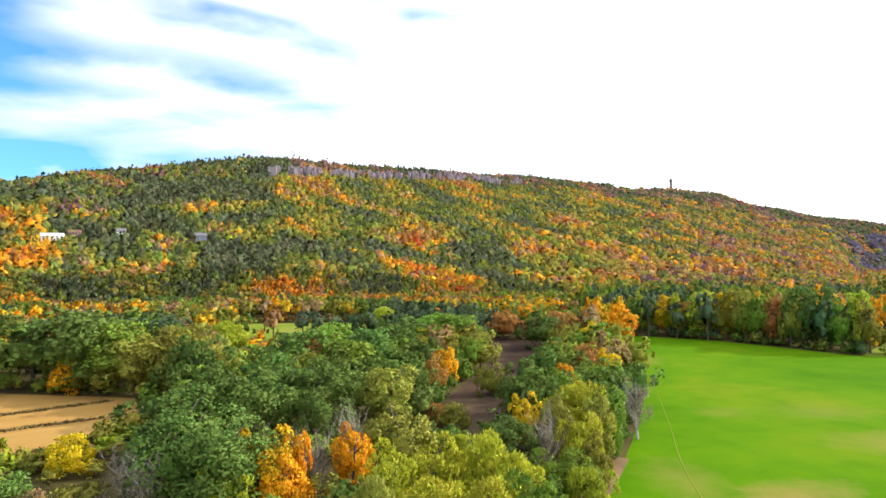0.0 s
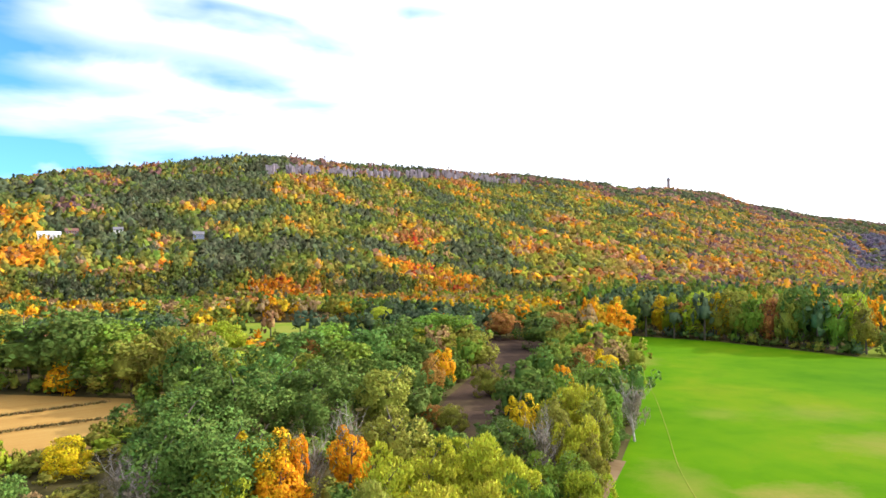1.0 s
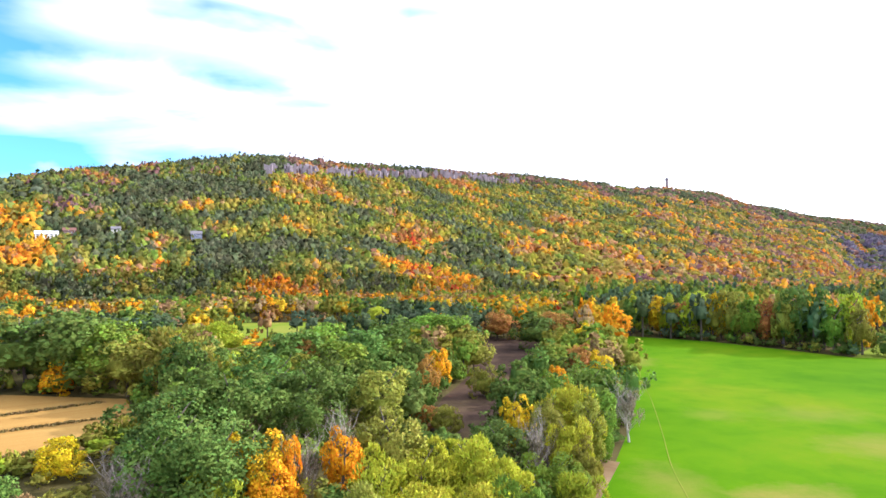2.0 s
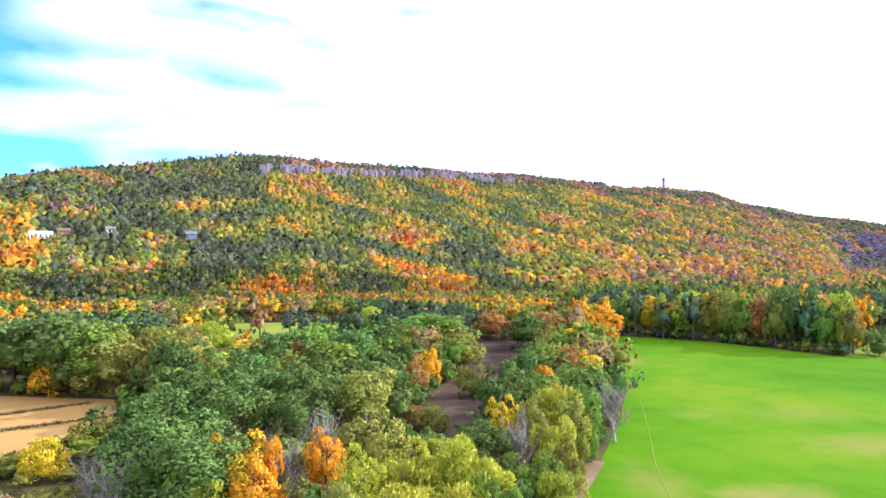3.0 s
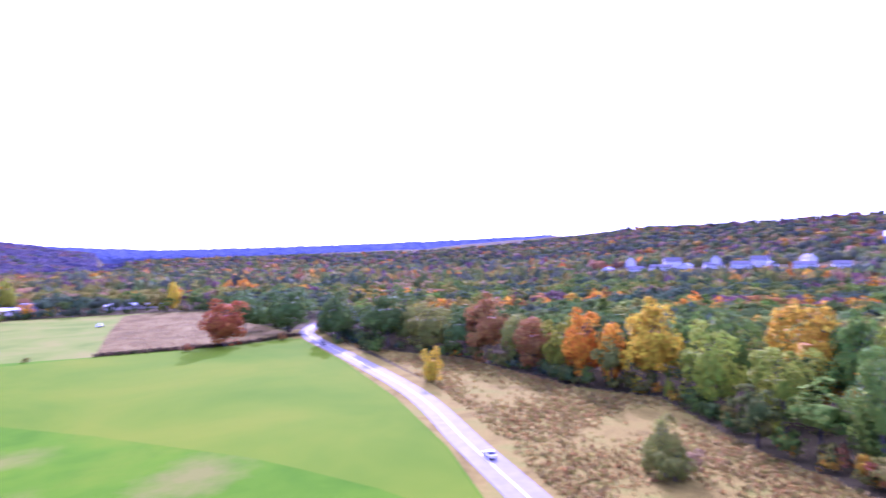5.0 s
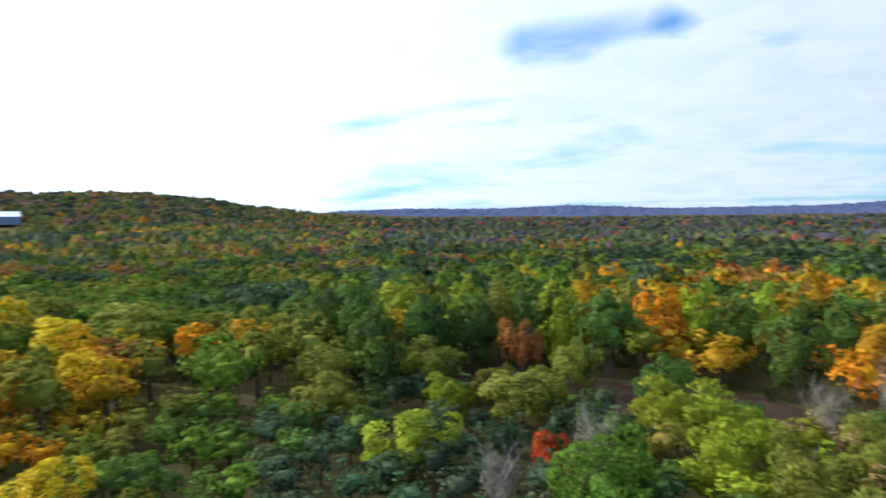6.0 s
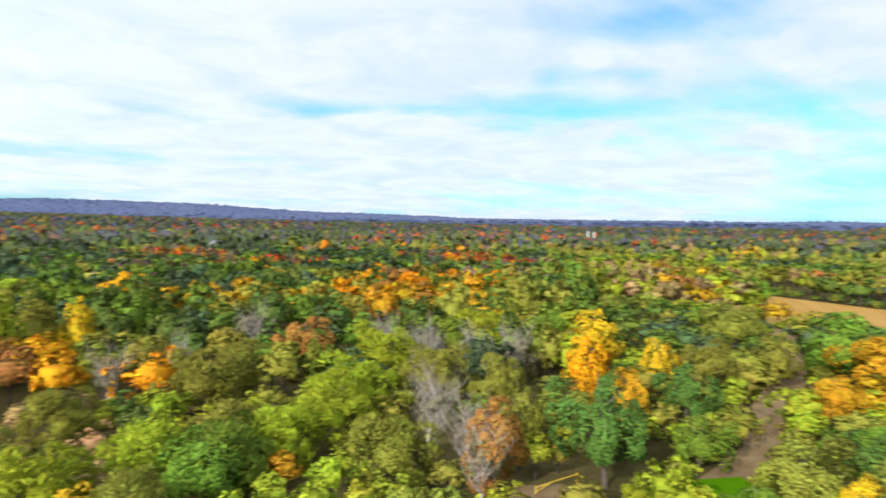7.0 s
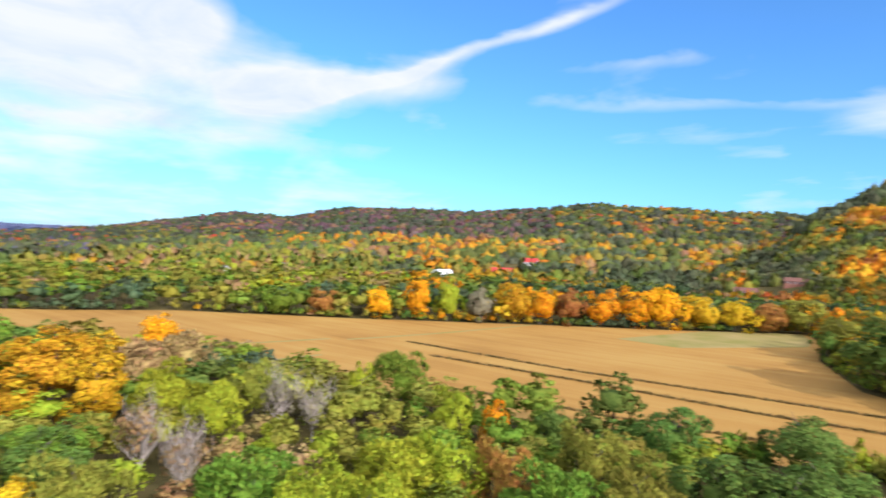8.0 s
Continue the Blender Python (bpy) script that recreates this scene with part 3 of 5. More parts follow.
PALETTES = {
    "slope_low": dict(pine=0.08, teal=0.28, deep=0.23, green=0.08, olive=0.13, tan=0.05, yellow=0.07, orange=0.06, red=0.01, rust=0.01),
    "slope": dict(teal=0.12, deep=0.15, green=0.10, olive=0.36, lime=0.05, yellow=0.06, orange=0.03, tan=0.08, rust=0.05),
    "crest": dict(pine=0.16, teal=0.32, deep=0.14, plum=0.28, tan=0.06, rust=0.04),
    "spur": dict(teal=0.14, deep=0.16, olive=0.32, yellow=0.05, orange=0.03, tan=0.13, plum=0.10, rust=0.07),
    "hem": dict(teal=0.12, deep=0.18, green=0.12, olive=0.30, tan=0.12, yellow=0.06, orange=0.05, rust=0.05),
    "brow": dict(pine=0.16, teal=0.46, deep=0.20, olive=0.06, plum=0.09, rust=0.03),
    # the next two mixes paint distance haze into the leaf colours
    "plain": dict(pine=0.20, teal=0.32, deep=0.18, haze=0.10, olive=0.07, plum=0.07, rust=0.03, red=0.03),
    "hazed": dict(haze=0.75, teal=0.15, plum=0.10),
    "east": dict(pine=0.05, teal=0.20, deep=0.26, green=0.09, olive=0.20, tan=0.06, plum=0.06, yellow=0.02, orange=0.02, rust=0.04),
    "east_edge": dict(teal=0.18, deep=0.32, green=0.16, olive=0.26, yellow=0.04, orange=0.02, rust=0.02),
    "south": dict(pine=0.20, teal=0.22, deep=0.26, green=0.08, olive=0.12, plum=0.05, orange=0.02, red=0.02, rust=0.03),
    "gold": dict(pine=0.04, teal=0.08, deep=0.22, green=0.14, olive=0.26, yellow=0.12, orange=0.09, rust=0.05),
    "thicket": dict(green=0.16, olive=0.32, lime=0.34, deep=0.08, tan=0.06, yellow=0.04),
    "brush": dict(green=0.14, olive=0.36, lime=0.22, tan=0.20, rust=0.04, yellow=0.04),
    "southwest": dict(teal=0.06, deep=0.10, green=0.20, olive=0.36, lime=0.14, tan=0.10, yellow=0.02, rust=0.02),
    "west": dict(pine=0.07, teal=0.10, deep=0.22, green=0.10, olive=0.16, yellow=0.13, orange=0.17, rust=0.05),
    "oaks": dict(deep=0.34, green=0.28, olive=0.24, lime=0.06, tan=0.03, yellow=0.03, orange=0.02),
}


def palette(b, d, h):
    if (b > 318 or b < 50) and d > 420:
        top = float(np.interp(b + 360 if b < 180 else b, MAIN[:, 0], MAIN[:, 1]))
        if 300 < b < 328 and d < top * 0.9:
            return "west"
        # far ridge: blue haze painted in through the leaf mix
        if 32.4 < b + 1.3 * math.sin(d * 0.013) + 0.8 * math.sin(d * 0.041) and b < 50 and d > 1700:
            return "hazed" if h < 105 or b > 38 else "crest"
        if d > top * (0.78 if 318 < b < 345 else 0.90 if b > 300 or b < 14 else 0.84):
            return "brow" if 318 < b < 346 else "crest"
        if d < 620:
            return "hem"
        if h < 58 and (b > 341 or b < 6) or 318 < b < 341:
            return "slope_low"
        return "spur" if 17 < b < 50 else "slope"
    if b > 300 or b < 50:
        return "oaks" if d < 300 else "slope_low"
    if b < 145:
        return "east" if d > 420 else "east_edge"
    # far southern woods: haze-tinted leaf mix
    if d > 800 and 140 < b < 262:
        return "plain"
    # near trees below bearing 171: dark leaf mix stands in for tree shade
    if b < 232:
        return "thicket" if 171 < b and d < 150 else "gold" if 150 < d < 330 else "south"
    if h > 45 and d > 0.55 * float(np.interp(b, WEST[:, 0], WEST[:, 1])):
        return "crest"
    if d < 170:
        return "brush" if b > 248 else "thicket"
    if d > 1200 and b < 275:
        return "south"
    if b < 287 and d < 1200 or d < 300:
        return "southwest"
    return "west"


def grow(name, xs, ys, rs, hs, templates, label, sink=0.0, trunk=True, hues=None, tone=1.0, mute=0.1, base=0.5, ground_z=None, mat=WOODS):
    """A wood: one mesh of many trees; rs crown radii, hs tree heights."""
    zs = (height(xs, ys) if ground_z is None else ground_z) - sink
    b = np.degrees(np.arctan2(xs, ys)) % 360
    d = np.hypot(xs, ys)
    patch = np.sin(xs / 61 + 2 * np.sin(ys / 87)) * np.cos(ys / 53 + 1.5 * np.sin(xs / 95)) + 0.7 * np.sin(xs / 23 + ys / 31 + 2 * np.sin(ys / 40))
    mixed = patch + rng.normal(0, 0.36, len(xs))
    picks = np.argsort(np.argsort(mixed)) / max(len(xs), 1)
    verts, tints, ways = [], [], []
    which = rng.integers(0, len(templates), len(xs))
    turn = rng.uniform(0, 6.283, len(xs))
    for i in range(len(xs)):
        if hues is None:
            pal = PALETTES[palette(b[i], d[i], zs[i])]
            pick, acc = picks[i], 0
            for key, wt in pal.items():
                acc += wt
                if pick <= acc:
                    break
        else:
            key = hues[i]
        col = (np.array(HUES[key]) * (1 - mute) + np.array((0.22, 0.19, 0.085)) * mute) * rng.uniform(0.90, 1.10, 3) * rng.uniform(0.85, 1.14) * np.array(tone)
        tp = templates[which[i]]
        c, s = math.cos(turn[i]), math.sin(turn[i])
        up = hs[i] * base if not trunk else hs[i] * 0.58
        v, g = tp[:, :3] * (rs[i], rs[i], (hs[i] - up) / 0.98), tp[:, 3:]
        ways.append(np.stack([g[:, 0] * c - g[:, 1] * s, g[:, 0] * s + g[:, 1] * c, g[:, 2]], -1))
        v = np.stack([v[:, 0] * c - v[:, 1] * s + xs[i], v[:, 0] * s + v[:, 1] * c + ys[i], v[:, 2] + zs[i] + up], -1)
        verts.append(v)
        tints.append(np.broadcast_to(col, v.shape))
        if trunk:
            t = stem(0.022 * hs[i], 0.012 * hs[i], up) + (xs[i], ys[i], zs[i])
            verts.append(t)
            ways.append(unit((t - (xs[i], ys[i], 0)) * (1, 1, 0)))
            tints.append(np.broadcast_to((0.12, 0.095, 0.075), t.shape))
    return quads(name, np.concatenate(verts), mat, np.concatenate(tints), label, "trees", "stuff", np.concatenate(ways))


def scatter(r0, r1, b0, b1, space, jitter=0.42):
    """A shaken grid of places in a ring sector that are not open ground."""
    n = int(2 * r1 / space) + 1
    gxx, gyy = np.meshgrid(np.arange(n) * space - r1, np.arange(n) * space - r1)
    gxx = gxx + (np.arange(n) % 2)[:, None] * space / 2
    x = (gxx + rng.uniform(-jitter, jitter, gxx.shape) * space).ravel()
    y = (gyy + rng.uniform(-jitter, jitter, gyy.shape) * space).ravel()
    d = np.hypot(x, y)
    b = np.degrees(np.arctan2(x, y)) % 360
    ok = (d > r0) & (d < r1) & (((b - b0) % 360) < ((b1 - b0) % 360 or 360))
    x, y = x[ok], y[ok]
    ok = ~is_open(x, y)
    return x[ok], y[ok]


FAR = [crown(13, 1, 0.36, 1.0, -0.3, 0.76, 20 + i, True, 0.55) for i in range(12)]
DISTANT = [crown(5, 1, 0.40, 1.0, -0.2, 0.88, 30 + i, True, 0.5) for i in range(10)]
LOW = [crown(24, 22, 0.080, 0.95, -0.8, 0.5, 50 + i, False, 1.4) for i in range(6)]
MID = [crown(18, 10, 0.140, 1.0, -0.6, 0.5, 40 + i, False, 1.4) for i in range(8)]
FRINGE = [crown(15, 5, 0.21, 1.0, -0.5, 0.5, 110 + i, False, 1.2) for i in range(8)]

# single trees: kinds of crown, shared by all trees of a kind


def tube(bm, line, radii, sides=7):
    """A round tapering limb along a line."""
    rings = []
    for i, p in enumerate(line):
        t = (line[min(i + 1, len(line) - 1)] - line[max(i - 1, 0)]).normalized()
        a = t.orthogonal().normalized()
        b = t.cross(a)
        rings.append([bm.verts.new(p + (a * math.cos(q / sides * 6.2832) + b * math.sin(q / sides * 6.2832)) * radii[i]) for q in range(sides)])
    for r0, r1 in zip(rings, rings[1:]):
        for q in range(sides):
            bm.faces.new((r0[q], r0[(q + 1) % sides], r1[(q + 1) % sides], r1[q]))
    bm.faces.new(rings[-1])


def bough_line(r, start, way_, length, steps, bend):
    line = [start]
    for _ in range(steps):
        way_ = (way_ + Vector((r.gauss(0, bend), r.gauss(0, bend), abs(r.gauss(0, bend)) * 0.6))).normalized()
        line.append(line[-1] + way_ * length / steps)
    return line


def trunk_mesh(seed, limbs=6):
    """A trunk one metre tall, with limbs."""
    r = random.Random(seed)
    bm = bmesh.new()
    line = bough_line(r, Vector((0, 0, -0.02)), Vector((0, 0, 1)), 0.8, 5, 0.06)
    tube(bm, line, [0.026, 0.021, 0.018, 0.015, 0.011, 0.006], 8)
    for k in range(limbs):
        q = line[2 + k % 3].lerp(line[3 + k % 3], r.random())
        a = k * 2.4 + r.random()
        tube(bm, bough_line(r, q, Vector((math.cos(a), math.sin(a), 0.9)), r.uniform(0.22, 0.36), 3, 0.12), [0.011, 0.008, 0.005, 0.002], 5)
    me = bpy.data.meshes.new("trunk")
    bm.to_mesh(me)
    bm.free()
    me.materials.append(BARK)
    return me


def bare_meshes(seed):
    """A leafless tree one metre tall: trunk, boughs and twigs."""
    r = random.Random(seed)
    bm, bm2 = bmesh.new(), bmesh.new()
    line = bough_line(r, Vector((0, 0, -0.02)), Vector((0, 0, 1)), 0.62, 5, 0.08)
    tube(bm, line, [0.022, 0.018, 0.015, 0.012, 0.009, 0.006], 7)
    twigs = []
    for k in range(17):
        q = line[1 + k % 4].lerp(line[2 + k % 4], r.random())
        a = k * 2.4 + r.random()
        b = bough_line(r, q, Vector((math.cos(a), math.sin(a), 1.3)), r.uniform(0.3, 0.5), 4, 0.16)
        tube(bm2, b, [0.0062, 0.0048, 0.0036, 0.0026, 0.0012], 5)
        for m_ in range(5):
            c = b[1 + m_ % 4]
            e = bough_line(r, c, Vector((r.gauss(0, 0.7), r.gauss(0, 0.7), 0.9)).normalized(), r.uniform(0.12, 0.24), 3, 0.2)
            tube(bm2, e, [0.0026, 0.0020, 0.0015, 0.0008], 3)
            for w_ in range(9):
                g = e[w_ % 4].lerp(e[min(w_ % 4 + 1, 3)], r.random())
                h = g + Vector((r.gauss(0, 0.045), r.gauss(0, 0.045), r.uniform(0.03, 0.14)))
                s_ = Vector((r.gauss(0, 1), r.gauss(0, 1), r.gauss(0, 1))).normalized() * 0.0016
                twigs.append([g - s_, g + s_, h + s_ * 0.5, h - s_ * 0.5])
    out = []
    for name, mesh_bm in (("trunk", bm), ("limb_frame", bm2)):
        me_ = bpy.data.meshes.new(name)
        mesh_bm.to_mesh(me_)
        mesh_bm.free()
        me_.materials.append(PALE)
        out.append(me_)
    out.append(quads("twig_mass", np.array(twigs).reshape(-1, 3), TWIG, kind=""))
    return out


CROWNS = {
    "round": [quads("crown", crown(42, 150, 0.036, 0.95, -0.85, 0.36, 60 + i, False, 1.4), LEAF["deep"], kind="") for i in range(4)],
    "tall": [quads("crown", crown(40, 150, 0.039, 1.0, -0.95, 0.34, 70 + i, False, 1.4), LEAF["deep"], kind="") for i in range(3)],
    "sparse": [quads("crown", crown(30, 14, 0.05, 1.0, -0.5, 0.0, 85 + i, False, 1.0, 2.0), LEAF["deep"], kind="") for i in range(3)],
    "spray": [quads("crown", crown(46, 120, 0.028, 0.95, -0.75, 0.36, 80 + i, False, 0.9, 2.2), LEAF["deep"], kind="") for i in range(3)],
}
for key, spec in dict(round=(44, 78, 0.050, 0.95, -0.85), tall=(44, 78, 0.054, 1.0, -0.95), spray=(44, 70, 0.038, 0.95, -0.75)).items():
    CROWNS[key + "_far"] = [quads("crown", crown(*spec, 0.55, 64 + i, False, 0.9 if key == "spray" else 1.4, 2.2 if key == "spray" else 1.0), LEAF["deep"], kind="") for i in range(3)]
TRUNKS = [trunk_mesh(90 + i) for i in range(4)]
BARES = [bare_meshes(95 + i) for i in range(3)]
PLANTED = []
SHAPES = {"round": "broad round-crowned tree with clumped leaves", "tall": "upright tree with a full crown", "spray": "loose feathery-crowned tree"}


def plant(kind, hue, x, y, h, r):
    """One tree with its own trunk and crown; h its height, r the crown's radius."""
    h = min(h, 27.0)
    PLANTED.append((x, y, r))
    pick = random.Random(int(x * 31 + y * 17))
    small = h < 9.5
    if kind == "bare":
        ob = thing("bare_tree", x, y, 0.0, pick.uniform(0, 360), "leafless tree with pale grey branches", "tree", "trees near by")
        for me_ in BARES[pick.randrange(3)]:
            c = new(me_.name.split(".")[0], me_)
            c.parent, c.scale = ob, (h * 1.05, h * 1.05, h * 1.05)
            if c.name.startswith("twig_mass"):
                c["kind"] = "stuff"
        c = new("crown", CROWNS["sparse"][pick.randrange(3)])
        c.parent, c.location, c.scale = ob, (0, 0, h * 0.5), (r * 0.6, r * 0.6, h * 0.36)
    else:
        ob = thing("bush" if small else "tree", x, y, 0.0, pick.uniform(0, 360), WORDS[hue] + " " + ("leafy bush with uneven outline" if small else SHAPES[kind]), "bush" if small else "tree", "trees near by")
        t = new("trunk", TRUNKS[pick.randrange(4)])
        t.parent, t.scale = ob, (h, h, h)
        pool = CROWNS[kind + "_far" if math.hypot(x, y) > 182 else kind]
        c = new("crown", pool[pick.randrange(len(pool))])
        mid = 0.42 if h < 13 else 0.5
        c.parent, c.location, c.scale = ob, (0, 0, h * mid), (r, r, h * (1 - mid) / 1.02)
    c.material_slots[0].link = "OBJECT"
    c.material_slots[0].material = LEAF[hue]


plant("tall", "green", 31, 137, 15, 4.5)
plant("spray", "olive", 22.5, 115.5, 10, 4)
plant("spray", "lime", 19.6, 102.9, 9, 4.9)
plant("round", "olive", 18.7, 130.3, 15, 5.2)
plant("round", "deep", -52.7, 120.7, 19, 12.1)
plant("round", "deep", -49.3, 139.9, 20, 12.5)
plant("round", "deep", -44.6, 160.5, 20, 13.7)
plant("round", "deep", -51, 109.1, 16, 9.3)
plant("round", "deep", -39.9, 104.9, 17, 10.4)
plant("round", "deep", -34.6, 152.9, 19, 11.3)
plant("round", "green", -35.7, 203.5, 18, 13)
plant("round", "deep", -57.7, 228.6, 17, 12.2)
plant("round", "green", -49.6, 250.8, 17, 12.1)
plant("round", "deep", -31.3, 227.2, 18, 11.9)
plant("round", "deep", -23.8, 261.5, 18, 13)
plant("round", "green", -10.6, 291.6, 17, 12.2)
plant("round", "green", 4.8, 290.3, 17, 12.2)
plant("tall", "olive", 9.6, 240.9, 15, 9.1)
plant("spray", "olive", -84.2, 199, 21.4, 15.4)
plant("spray", "lime", -98.4, 277.1, 16, 11.5)
plant("round", "olive", -102.3, 203.7, 18.3, 13.2)
# two dense trees added behind the oak to shade the crop field
plant("round", "deep", -78, 188, 20, 9)
plant("round", "deep", -70, 178, 20, 9)
plant("round", "deep", -142.3, 215.7, 24.8, 17.9)
plant("round", "deep", -125.7, 213.3, 25.9, 18.5)
plant("round", "green", -115.1, 212.9, 22, 15.2)
plant("tall", "orange", -127.2, 208.9, 11.2, 7.3)
plant("tall", "olive", -16.8, 149.9, 18, 8.6)
plant("tall", "olive", -12.9, 122.4, 15, 7.8)
plant("round", "deep", -31.2, 138.9, 15, 7.6)
plant("tall", "rust", -6.9, 198.6, 13, 4.7)
plant("tall", "orange", -3.3, 213.3, 13, 4.2)
plant("tall", "gold", -34.3, 108, 15, 6.5)
plant("tall", "orange", -30.5, 104, 12, 5.6)
plant("tall", "orange", -28.8, 107.5, 14, 2.7)
plant("spray", "lime", -38.4, 100.4, 10, 5.7)
plant("tall", "orange", -20.4, 113.9, 14, 4.3)
plant("round", "gold", -79.6, 129.4, 8, 5.8)
plant("bare", "grey", -56.6, 106.8, 11.5, 7.5)
plant("bare", "grey", -52.5, 101.5, 10.5, 6.5)
plant("spray", "olive", -61.1, 91.5, 8, 6.6)
plant("spray", "tan", -68.5, 97, 6.5, 5.5)
plant("spray", "citron", -12, 102.1, 12, 6.9)
plant("spray", "citron", -5.3, 104.9, 12, 7.1)
plant("spray", "citron", 1.1, 113.1, 12, 7)
plant("spray", "citron", 6.3, 104.6, 12, 7.1)
plant("spray", "olive", -15.1, 90, 12, 6.3)
plant("spray", "citron", -6.3, 89.8, 12, 7.2)
plant("spray", "citron", 1.6, 89.7, 12, 7.2)
plant("spray", "green", 8.7, 90, 12, 5.3)
plant("tall", "gold", -9.8, 94.5, 9, 3.3)
plant("tall", "gold", 14.3, 143.6, 13, 4.6)
plant("round", "deep", 8.2, 124, 12, 7.6)
plant("bare", "grey", 14.6, 122.9, 13, 5.2)
plant("spray", "citron", 25.5, 138, 16, 8.3)
plant("round", "green", 38.2, 173.6, 15, 7.8)
plant("round", "green", 26.3, 161, 15, 7.1)
plant("tall", "orange", 29, 175.3, 14, 3.4)
plant("tall", "gold", 46.7, 198.8, 14, 5)
plant("round", "rust", 44.1, 214.6, 14, 7.4)
plant("bare", "grey", 41.3, 150.7, 14, 4.9)
plant("spray", "citron", 21, 120, 13, 5.2)
plant("round", "green", 18, 112.5, 10, 5.9)
plant("tall", "olive", 27, 131, 15, 4.2)
plant("round", "deep", 43.2, 297.9, 16, 11.5)
plant("round", "rust", 54.6, 309, 16, 11.5)
plant("round", "rust", 27.1, 336.2, 15, 10.5)
plant("tall", "gold", 61.2, 277.3, 14, 8.2)
plant("round", "lime", -38.4, 369.4, 15, 10.8)
plant("tall", "orange", -7.4, 370.4, 13, 7.8)
plant("round", "rust", -52.4, 232.1, 14, 6.8)
plant("spray", "olive", -1.5, 158.6, 7, 5)
plant("spray", "rust", -6.5, 163.1, 6, 4.3)
plant("spray", "olive", 10.7, 200.1, 9, 5.7)
plant("bare", "grey", -21.8, 120.1, 14, 4)
plant("bare", "grey", -26.9, 113.9, 12, 4.4)
plant("tall", "green", 111, 365.7, 17.3, 6.8)
plant("tall", "rust", 125.7, 347.7, 19.7, 7.8)
plant("tall", "olive", 138.9, 331.2, 22, 8.2)
plant("tall", "green", 150.9, 316, 22.9, 7.9)
plant("tall", "olive", 160.4, 303.3, 24.5, 6.5)
plant("tall", "olive", 181.7, 278.9, 20.6, 5.8)
plant("tall", "green", 174, 286.6, 22.4, 6.3)
plant("tall", "olive", 102.9, 367.3, 19.2, 7.6)
plant("tall", "gold", 118.3, 351.9, 20.3, 8.1)
plant("tall", "lime", 131.3, 338.8, 23.5, 9.3)
plant("tall", "olive", 146.5, 323.6, 25, 9.2)
plant("tall", "rust", 157.3, 312.8, 21.2, 7.8)
plant("tall", "deep", 168, 302, 29.9, 9.8)
plant("tall", "deep", 174.8, 295.2, 27.2, 6.5)
plant("tall", "lime", 181.2, 288.8, 25.4, 6.4)
plant("round", "deep", 189.8, 273.9, 9.5, 6.9)
plant("round", "deep", 199.2, 264.5, 8.9, 6.4)
plant("tall", "copper", 274.5, 174.5, 22.3, 12.3)
plant("tall", "gold", 210.2, 54.5, 11.5, 3.6)
plant("round", "olive", 220.6, 234.1, 2, 1.5)
plant("round", "rust", 298.5, 156.3, 4.3, 2.6)
plant("round", "rust", 258, 182.6, 3.6, 2.6)
plant("round", "olive", 129, -12.4, 12.0, 4.6)
plant("tall", "olive", 271.5, 70.7, 21.1, 11.3)
plant("tall", "rust", 257, 42.4, 25.3, 11.6)
plant("tall", "rust", 236.6, 22.5, 18.7, 9.3)
plant("tall", "orange", 217.1, 5, 23.9, 7.3)
plant("tall", "orange", 212.3, -4.4, 19.4, 6.2)
plant("tall", "gold", 207.3, -17.7, 29.1, 10.1)
plant("tall", "lime", 181.5, -29.2, 23.4, 8.1)
plant("tall", "gold", 187.1, -56.2, 27.3, 10.7)
plant("tall", "lime", 165.8, -43, 20.4, 9.4)
plant("round", "green", 176, -63.1, 29.7, 7.7)
plant("tall", "lime", 171.9, -71.8, 30.7, 8.7)
plant("tall", "green", 134.6, -51.8, 23.1, 6.8)
plant("tall", "gold", 216.8, -102.3, 20, 10.1)
plant("tall", "olive", 222.8, -121.1, 20, 12.4)
plant("tall", "gold", 136.8, -82.9, 16, 8.2)
plant("tall", "olive", 175.6, -118, 20, 14.6)
plant("tall", "gold", 173.1, -98.7, 18, 9.9)
plant("round", "gold", 100.5, -42.7, 10, 3.1)
plant("round", "gold", 90.9, -48.2, 12, 6.6)
plant("round", "deep", 330.5, 168.4, 24.9, 15.2)
plant("round", "deep", 332.8, 197.9, 21.7, 15.7)
plant("round", "deep", 297.1, 124.8, 23.7, 11)
plant("round", "deep", 285.1, 95.2, 26.2, 14)
plant("tall", "lime", 198.6, -20.5, 5.4, 2.2)
plant("round", "olive", 84.1, -140.1, 15, 10.8)
plant("tall", "olive", 114.2, -147, 15, 10.8)
plant("round", "olive", 50.8, -123.4, 13, 9.4)
plant("round", "olive", 104.3, -122, 14, 8.6)
plant("round", "lime", 58.1, -91.4, 12, 8.6)
plant("tall", "red", 35.3, -96.8, 10, 3.1)
plant("spray", "green", 23.5, -87.1, 13, 8.8)
plant("spray", "lime", 12.2, -120.3, 13, 9.4)
plant("spray", "lime", 19.6, -121.8, 13, 8.2)
plant("spray", "lime", 9, -107.3, 12, 8.6)
plant("tall", "orange", 34.1, -184.3, 24, 7.1)
plant("round", "deep", 46.5, -174.6, 24, 9)
plant("round", "deep", 0.5, -171.8, 22, 8.2)
plant("round", "yellow", -17.3, -187.5, 17, 6.4)
plant("tall", "yellow", -3.8, -263, 25, 7.5)
plant("round", "lime", -46.5, -277, 20, 14.4)
plant("round", "orange", -83.1, -277.9, 20, 13.4)
plant("round", "deep", 70.4, -176.2, 24, 9)
plant("round", "yellow", 101.5, -255, 23, 9)
plant("round", "olive", 90.2, -298.4, 24, 9)
plant("round", "orange", 76.5, -289, 22, 9)
